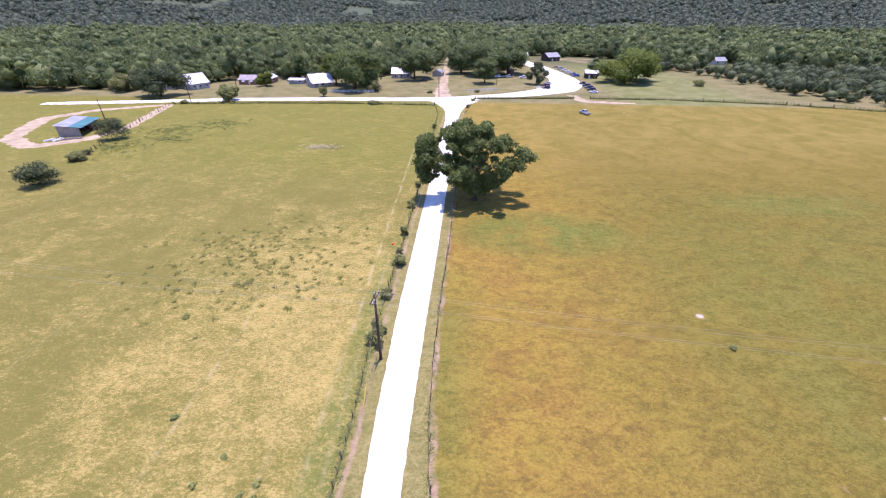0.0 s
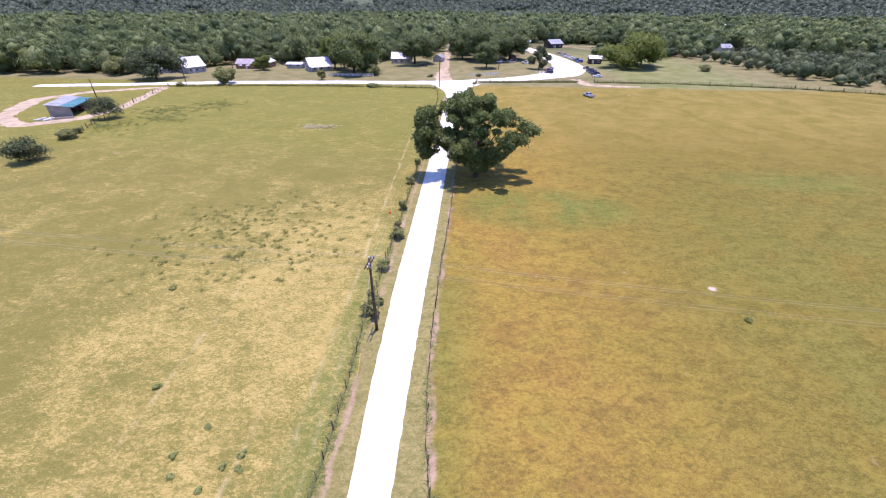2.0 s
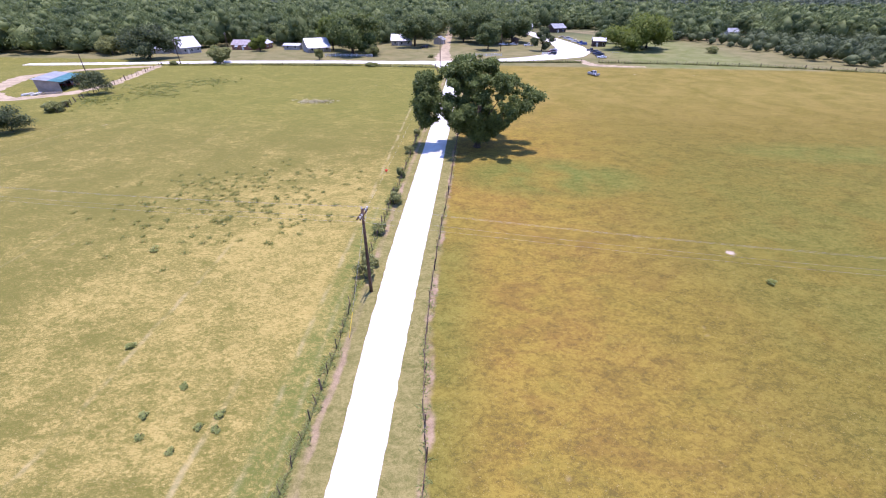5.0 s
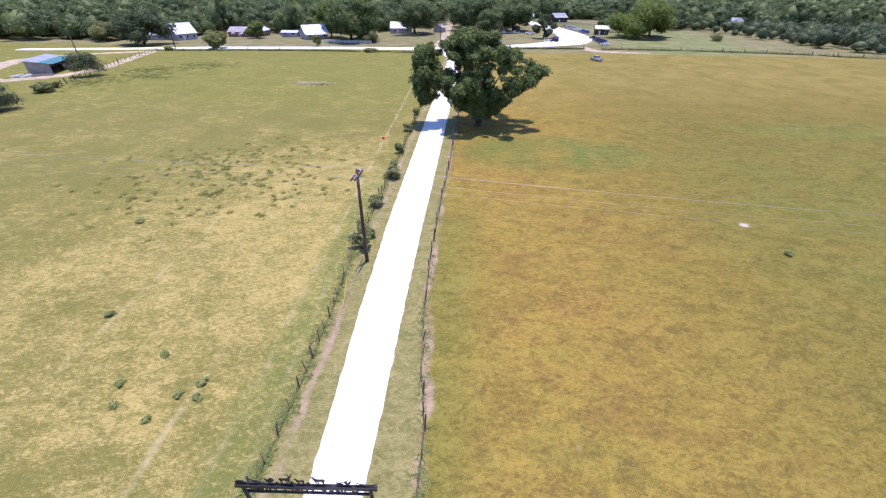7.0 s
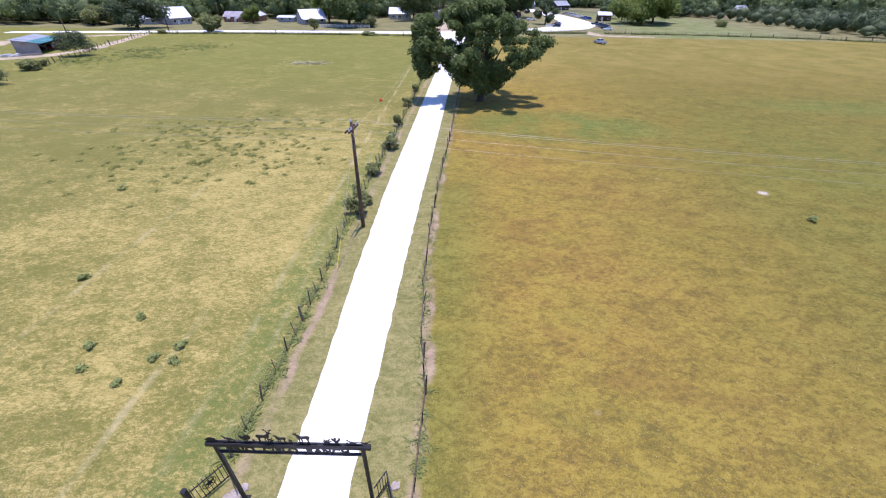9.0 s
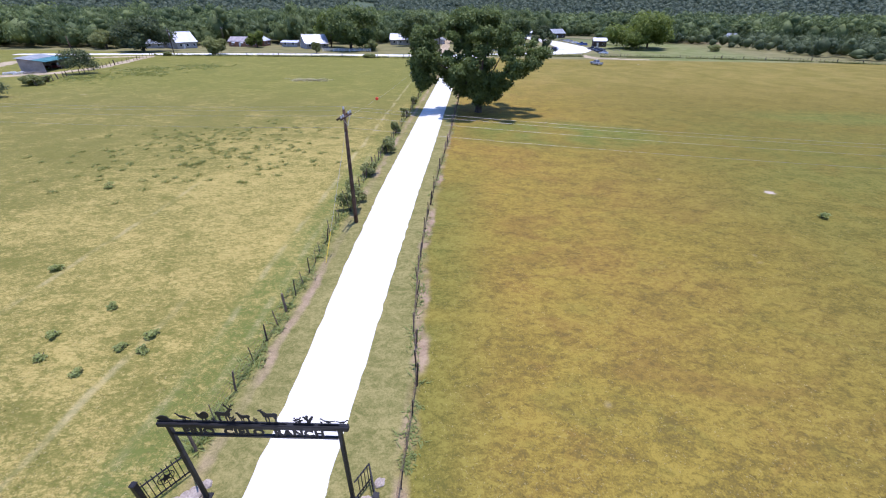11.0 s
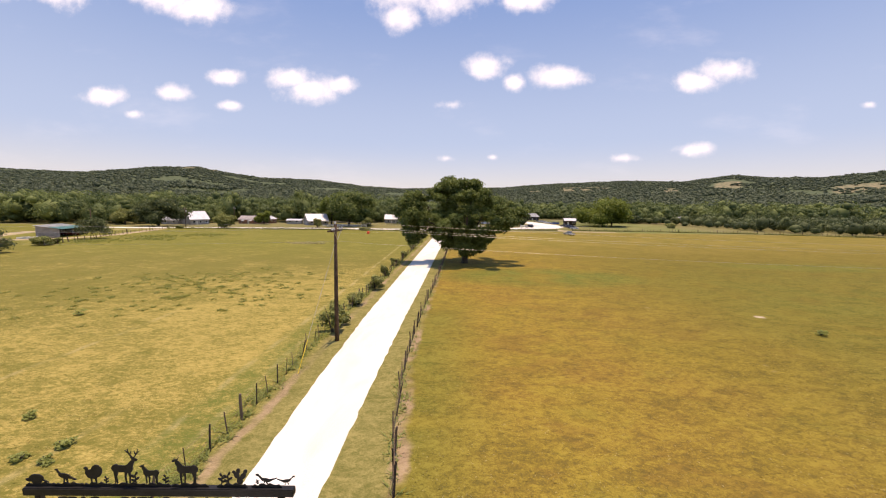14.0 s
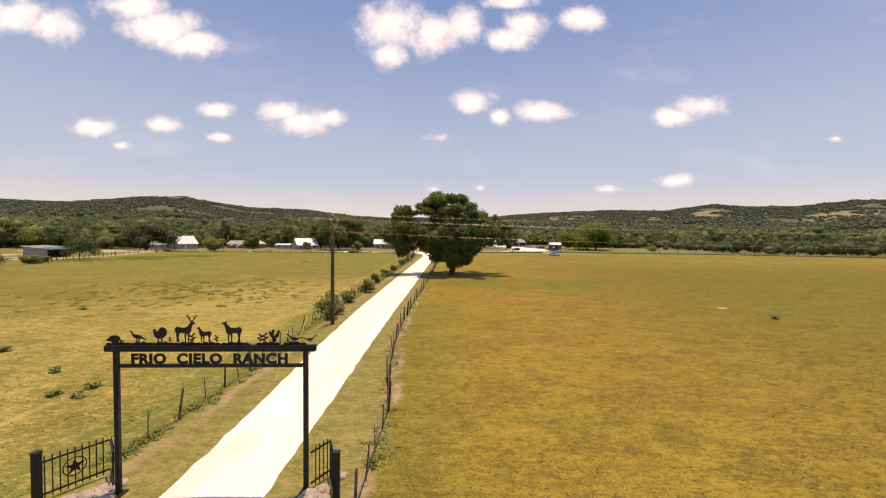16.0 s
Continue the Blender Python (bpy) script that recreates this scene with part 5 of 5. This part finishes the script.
for i, (x, y, turn, wide) in enumerate(FAR_HOUSES):
    gable_house("house", "distant house with a pale roof among the woods", x, y, turn, wide, 8, 3.0, 2.2, plank_white, tin_grey if i % 4 == 2 else tin_white, 3, True)

# the open shed
shed = thing("open_shed", "open-fronted tin shed with a grey and teal metal roof", "shed", pose(-138.3, 128.2, 0, 0, 0, 21))
walls = Shape()
walls.box((-3.2, 0, -0.1), (3.2, 0.12, 2.9)).box((-3.2, 0.12, -0.1), (-3.08, 15, 3.9)).box((-3.08, 14.88, -0.1), (3.2, 15, 2.9))
walls.add([(-3.2, 0, 2.9), (3.2, 0, 2.9), (-3.2, 0, 3.9), (-3.2, 0.12, 2.9), (3.2, 0.12, 2.9), (-3.2, 0.12, 3.9)], [(0, 1, 2), (3, 5, 4), (0, 3, 4, 1), (1, 4, 5, 2), (2, 5, 3, 0)])
part("wall", walls, tin_wall, shed)
for i, (x0, z0, x1, z1, mat, label) in enumerate([(-3.7, 4.02, 0.6, 3.36, tin_grey, "blue-grey metal sheets"), (0.6, 3.36, 4.3, 2.8, tin_teal, "teal metal sheets")]):
    s = Shape()
    s.add([(x0, -0.5, z0), (x1, -0.5, z1), (x1, 15.5, z1), (x0, 15.5, z0), (x0, -0.5, z0 + 0.08), (x1, -0.5, z1 + 0.08), (x1, 15.5, z1 + 0.08), (x0, 15.5, z0 + 0.08)],
          [(0, 3, 2, 1), (4, 5, 6, 7), (0, 1, 5, 4), (1, 2, 6, 5), (2, 3, 7, 6), (3, 0, 4, 7)])
    sheet = part("roof", s, mat, shed, label)
    ribs = Shape()
    for k in range(1, 18):
        ribs.tube([(x0, -0.5 + 16 * k / 18, z0 + 0.1), (x1, -0.5 + 16 * k / 18, z1 + 0.1)], 0.03, 4)
    part("rib", ribs, mat, sheet)
for k in range(5):
    part("post", Shape().box((3.1, 0.2 + k * 3.65, -0.1), (3.25, 0.35 + k * 3.65, 2.98)), post_wood, shed)
for i, (x, y, turn, size) in enumerate([(-136, 124.6, 30, 1.1), (-138.5, 123.6, 80, 1.4), (-133.6, 126, 10, 0.9), (-141, 123, 50, 1.2)]):
    s = Shape()
    for k in range(5):
        s.box((-size * 1.4, -0.14, 0.12 * k), (size * 1.4, 0.14, 0.12 * k + 0.1), pose(0, 0.32 * (k % 3) - 0.3, 0, 0, 0, 7 * k))
    tagged(part("scrap_pile", s, plank_white if i % 2 else tin_wall, at=pose(x, y, 0.0, 0, 0, turn)), "pile of pale scrap boards lying beside the shed", "scrap")
# tank and board in the yard
tank = thing("water_tank", "dark upright water tank standing in the yard", "tank", pose(25.5, 290, 0))
part("body", Shape().tube([(0, 0, -0.1), (0, 0, 3.4), (0, 0, 3.8)], [2.1, 2.1, 0.7], 20), plank_brown, tank)
part("hatch", Shape().tube([(0, 0, 3.8), (0, 0, 3.95)], 0.45, 12), steel, tank)


# ---------------------------------------------------------------- vehicles
def body_shape(outline, half, taper=0.0, crown=0.0):
    """A side outline of (y, z) swept across the width, narrower towards the top."""
    s = Shape()
    n = len(outline)
    low = min(z for y, z in outline)
    high = max(z for y, z in outline)
    pts = []
    for k, side in enumerate((-1, -0.86, 0.86, 1)):
        for y, z in outline:
            w = half * (1 - taper * (z - low) / (high - low))
            inset = 0.06 if abs(side) == 1 else 0.0
            pts.append((w * side, y * (1 - inset * 0.25), low + (z - low) * (1 - inset * 0.5)))
    fcs = [(r * n + i, r * n + (i + 1) % n, (r + 1) * n + (i + 1) % n, (r + 1) * n + i) for r in range(3) for i in range(n)]
    fcs += [tuple(range(n))[::-1], tuple(3 * n + i for i in range(n))]
    return s.add(pts, fcs)


def vehicle(kind, label, color, x, y, turn, group="parked vehicles"):
    base = thing(kind, label, "car" if kind != "pickup_truck" else "truck", pose(x, y, 0, 0, 0, turn), group)
    coat = paint("car_paint", color)
    if kind == "pickup_truck":
        half, length = 0.98, 5.6
        low = [(-2.8, 0.45), (2.75, 0.45), (2.8, 0.75), (2.7, 1.02), (1.3, 1.12), (-0.75, 1.14), (-0.76, 0.72), (-2.55, 0.72), (-2.56, 1.12), (-2.8, 1.12)]
        top = [(1.25, 1.1), (0.55, 1.78), (-0.6, 1.8), (-0.8, 1.1)]
        axles = (1.75, -1.7)
        wheel_r = 0.4
    elif kind == "suv":
        half, length = 0.95, 4.7
        low = [(-2.3, 0.42), (2.3, 0.42), (2.35, 0.75), (2.2, 0.98), (1.0, 1.08), (-2.3, 1.12), (-2.36, 0.75)]
        top = [(0.95, 1.06), (0.35, 1.72), (-1.95, 1.74), (-2.28, 1.1)]
        axles = (1.45, -1.4)
        wheel_r = 0.37
    else:
        half, length = 0.9, 4.6
        low = [(-2.25, 0.36), (2.25, 0.36), (2.3, 0.6), (2.15, 0.8), (1.0, 0.92), (-1.5, 0.96), (-2.2, 0.95), (-2.3, 0.62)]
        top = [(0.95, 0.9), (0.2, 1.4), (-1.0, 1.42), (-1.75, 0.94)]
        axles = (1.4, -1.35)
        wheel_r = 0.33
    body = part("body", body_shape(low, half, 0.06), coat, base)
    part("cabin", body_shape(top, half * 0.9, 0.16), coat, base)
    (fy, fz), (ty, tz), (by, bz), (ry, rz) = top
    inset = [(fy - 0.18, fz + 0.1), (ty - 0.02, tz - 0.1), (by + 0.06, bz - 0.1), (ry + 0.18, rz + 0.1)]
    for side in (-1, 1):
        pts = [(side * half * 0.9 * (1 - 0.16 * (z - fz) / (tz - fz)) + side * 0.012, yy, z) for yy, z in inset]
        pts += [(px - side * 0.03, yy, z) for px, yy, z in pts]
        part("side_window", Shape().add(pts, [(0, 1, 2, 3), (7, 6, 5, 4), (0, 4, 5, 1), (1, 5, 6, 2), (2, 6, 7, 3), (3, 7, 4, 0)]), glass, base)
    for (y0, z0), (y1, z1), name, out in (((fy, fz), (ty, tz), "windscreen", 1), ((ry, rz), (by, bz), "rear_window", -1)):
        a, b = Vector((0, y0, z0)).lerp(Vector((0, y1, z1)), 0.16), Vector((0, y0, z0)).lerp(Vector((0, y1, z1)), 0.9)
        n = Vector((0, (z1 - z0) * out, abs(y1 - y0))).normalized() * 0.015
        pts = [(-half * 0.72, *(a + n)[1:]), (half * 0.72, *(a + n)[1:]), (half * 0.66, *(b + n)[1:]), (-half * 0.66, *(b + n)[1:])]
        pts += [(px, py - n.y * 2, pz - n.z * 2) for px, py, pz in pts]
        part(name, Shape().add(pts, [(0, 1, 2, 3), (7, 6, 5, 4), (0, 4, 5, 1), (1, 5, 6, 2), (2, 6, 7, 3), (3, 7, 4, 0)]), glass, base)
    for ay in axles:
        for side in (-1, 1):
            tyre = part("wheel", Shape().tube([(side * (half - 0.22), ay, wheel_r), (side * (half - 0.2), ay, wheel_r), (side * (half + 0.0), ay, wheel_r), (side * (half + 0.02), ay, wheel_r)], [wheel_r * 0.9, wheel_r, wheel_r, wheel_r * 0.9], 16), rubber, base)
            part("rim", Shape().tube([(side * (half + 0.0), ay, wheel_r), (side * (half + 0.035), ay, wheel_r)], [wheel_r * 0.62, wheel_r * 0.55], 12), rim_metal, tyre)
    front, back = max(yy for yy, z in low), min(yy for yy, z in low)
    for side in (-1, 1):
        part("headlamp", Shape().box((side * half * 0.68 - 0.17, front - 0.12, 0.66), (side * half * 0.68 + 0.17, front + 0.01, 0.82)), lamp_clear, base)
        part("tail_lamp", Shape().box((side * half * 0.78 - 0.1, back - 0.015, 0.68), (side * half * 0.78 + 0.1, back + 0.1, 0.9)), lamp_red, base)
    part("bumper", Shape().box((-half * 0.9, front - 0.05, 0.38), (half * 0.9, front + 0.06, 0.56)), rubber, base)
    return base


WHITE, SILVER, BLACK, BLUE, DARKRED, TAN = (0.78, 0.78, 0.78), (0.48, 0.49, 0.50), (0.02, 0.02, 0.022), (0.04, 0.09, 0.30), (0.16, 0.02, 0.025), (0.40, 0.33, 0.25)
for kind, label, color, x, y, turn in [
    ("pickup_truck", "silver pickup truck parked on the pasture", SILVER, 48.6, 178.3, 25),
    ("suv", "black off-roader parked at the road edge", BLACK, 41.5, 240.5, 70),
    ("car", "white car parked at the end of a row", WHITE, 65.0, 230.0, 78),
    ("suv", "black sport utility car parked in a row", BLACK, 65.6, 237.0, 78),
    ("suv", "dark blue sport utility car parked in a row", (0.03, 0.04, 0.09), 65.9, 243.5, 78),
    ("suv", "dark grey sport utility car parked in a row", (0.06, 0.06, 0.07), 66.0, 250.5, 78),
    ("pickup_truck", "black pickup truck parked in a row", BLACK, 66.3, 258.0, 78),
    ("suv", "dark red sport utility car in the yard", DARKRED, 42.5, 248.0, 62),
    ("car", "silver car parked beside a cedar", SILVER, 45.0, 257.0, 70),
    ("pickup_truck", "white pickup truck parked in the yard", WHITE, 33.0, 280.0, 88),
    ("pickup_truck", "silver pickup truck parked in the yard", SILVER, 24.0, 284.0, 88),
    ("pickup_truck", "white pickup truck at the parking yard", WHITE, 17.5, 283.0, 92),
    ("suv", "blue sport utility car at the parking yard", BLUE, 68.5, 290.0, 80),
    ("pickup_truck", "blue pickup truck at the parking yard", BLUE, 69.0, 298.0, 80),
    ("car", "white car at the parking yard", WHITE, 67.0, 308.0, 75),
    ("pickup_truck", "white pickup truck at the parking yard", WHITE, 66.5, 317.0, 75),
    ("suv", "silver sport utility car at the parking yard", SILVER, 65.0, 327.0, 72),
    ("car", "tan car at the parking yard", TAN, 63.5, 338.0, 70),
    ("car", "dark red car at the parking yard", DARKRED, 38.0, 350.0, 20),
    ("suv", "black sport utility car at the parking yard", BLACK, 36.0, 340.0, 15),
    ("pickup_truck", "dark pickup truck at the parking yard", (0.08, 0.07, 0.07), 34.0, 362.0, 10),
    ("car", "tan car beside a brick house", TAN, -112, 256, 70),
    ("pickup_truck", "white pickup truck beside a carport", WHITE, -106, 262, 80),
    ("suv", "dark sport utility car under a tree", BLACK, -30, 262, 80),
    ("pickup_truck", "dark pickup truck inside the open shed", DARKRED, -139, 137, 110),
]:
    vehicle(kind, label, color, x, y, turn)
bench = thing("park_bench", "pale wooden bench standing on a lawn", "bench", pose(78, 252, 0, 0, 0, 10))
part("seat", Shape().box((-2.0, -0.25, 0.42), (2.0, 0.25, 0.5)), plank_grey, bench)
for sx in (-1.7, 1.7):
    part("leg", Shape().box((sx - 0.06, -0.22, -0.05), (sx + 0.06, 0.22, 0.42)), plank_grey, bench)


# ---------------------------------------------------------------- grass
def blades(rng, spots, tall, wide, per):
    """Tufts of bent grass blades at spots: points and triangles."""
    n = len(spots) * per
    root = np.repeat(spots, per, 0) + np.concatenate([rng.normal(0, wide * 0.5, (n, 2)), np.zeros((n, 1))], 1)
    a = rng.uniform(0, math.tau, n)
    lean = rng.uniform(0.9, 2.6, n)
    h = tall * rng.uniform(0.5, 1.2, n)
    way = np.stack([np.cos(a), np.sin(a), np.zeros(n)], 1)
    side = np.stack([-np.sin(a), np.cos(a), np.zeros(n)], 1) * (wide * 0.12 * rng.uniform(0.6, 1.4, n))[:, None]
    tip = root + way * (h * lean)[:, None]
    tip[:, 2] += h
    pts = np.stack([root - side, root + side, tip], 1).reshape(-1, 3)
    return pts, np.arange(n * 3).reshape(n, 3)


rng = np.random.default_rng(77)
count = 16000
gy = 8 + 75 * rng.random(count) ** 1.5
gx = rng.uniform(-1.25, 1.25, count) * (14 + gy)
keep = ((gx < -11.4) | (gx > -1.2)) & ~((np.hypot(gx - 34.9, gy - 45.9)) < 1.6)
spots = np.stack([gx[keep], gy[keep], np.zeros(keep.sum())], 1)
p, f = blades(rng, spots, 0.025, 0.5, 5)
tagged(new("pasture_grass", soup("pasture_grass", p, f, grass_mat)), "dry bent summer grass of the pastures", "grass", kind="stuff")
# green tufts in the middle of the left pasture
spots = np.stack([rng.normal(-37, 9, 220), rng.normal(56, 7, 220), np.zeros(220)], 1)
p, f = blades(rng, spots, 0.2, 0.5, 24)
tagged(new("grass_tufts", soup("grass_tufts", p, f, leaf_tuft, np.full(len(p), 0.4))), "darker green grass tufts in a dry pasture", "grass", kind="stuff")
# weeds along both fence lines
fy = 11 + 170 * rng.random(900) ** 1.6
lx = np.interp(fy, (11, 18, 27, 35, 65, 95, 130, 165), (-11.1, -11.0, -11.2, -11.7, -11.6, -12.0, -12.6, -13.6)) + rng.normal(0, 0.25, 900)
spots = np.stack([lx, fy, np.zeros(900)], 1)
p, f = blades(rng, spots[:330], 0.3, 0.35, 10)
p2, f2 = blades(rng, np.stack([np.interp(fy[620:], (8, 15, 20, 27, 35, 48, 64, 130), (-1.3, -1.4, -2.1, -2.7, -3.0, -3.0, -2.6, -2.5)) + rng.normal(0, 0.2, 280), fy[620:], np.zeros(280)], 1), 0.22, 0.3, 8)
tagged(new("fence_weeds", soup("fence_weeds", np.concatenate([p, p2]), np.concatenate([f, f2 + len(p)]), leaf_weed, np.full(len(p) + len(p2), 0.1))), "ragged weeds growing along the fences", "weeds", kind="stuff")
fx = np.concatenate([rng.uniform(-139, -17, 420), rng.uniform(2, 51, 330), rng.uniform(60, 240, 700)])
fyy = np.interp(fx, (-139, -100, -60, -17, 2, 25, 51, 98, 145, 176, 240), (184.5, 189.5, 192.5, 191.5, 208, 211, 213.5, 213, 206, 195.5, 172)) + rng.normal(0, 0.3, len(fx))
p, f = blades(rng, np.stack([fx, fyy, np.zeros(len(fx))], 1), 0.8, 0.8, 10)
tagged(new("fence_weeds", soup("fence_weeds", p, f, leaf_shrub, np.full(len(p), 0.3))), "tall rank weeds along the far fence", "weeds", kind="stuff")

# a pale brush pile in the left pasture, and rank green patches near the far fence
spots = np.stack([rng.normal(-47, 2.6, 90), rng.normal(123, 1.3, 90), np.zeros(90)], 1)
p, f = blades(rng, spots, 0.32, 0.8, 9)
tagged(new("brush_pile", soup("brush_pile", p, f, material("bleached_brush", (0.40, 0.36, 0.19), 0.9, vary=0.2, scale=1.0, grain=6.0))), "pile of bleached dead brush lying in the pasture", "brush", kind="stuff")
spots = np.concatenate([np.stack([rng.normal(cx, 5.0, 70), rng.normal(cy, 4.0, 70), np.zeros(70)], 1) for cx, cy in ((-104, 128), (-110, 140), (-96, 150), (-112, 118))])
p, f = blades(rng, spots, 0.35, 0.9, 14)
tagged(new("green_weeds", soup("green_weeds", p, f, leaf_tuft, np.full(len(p), 0.3))), "patches of fresh green weeds beside a fence", "weeds", kind="stuff")
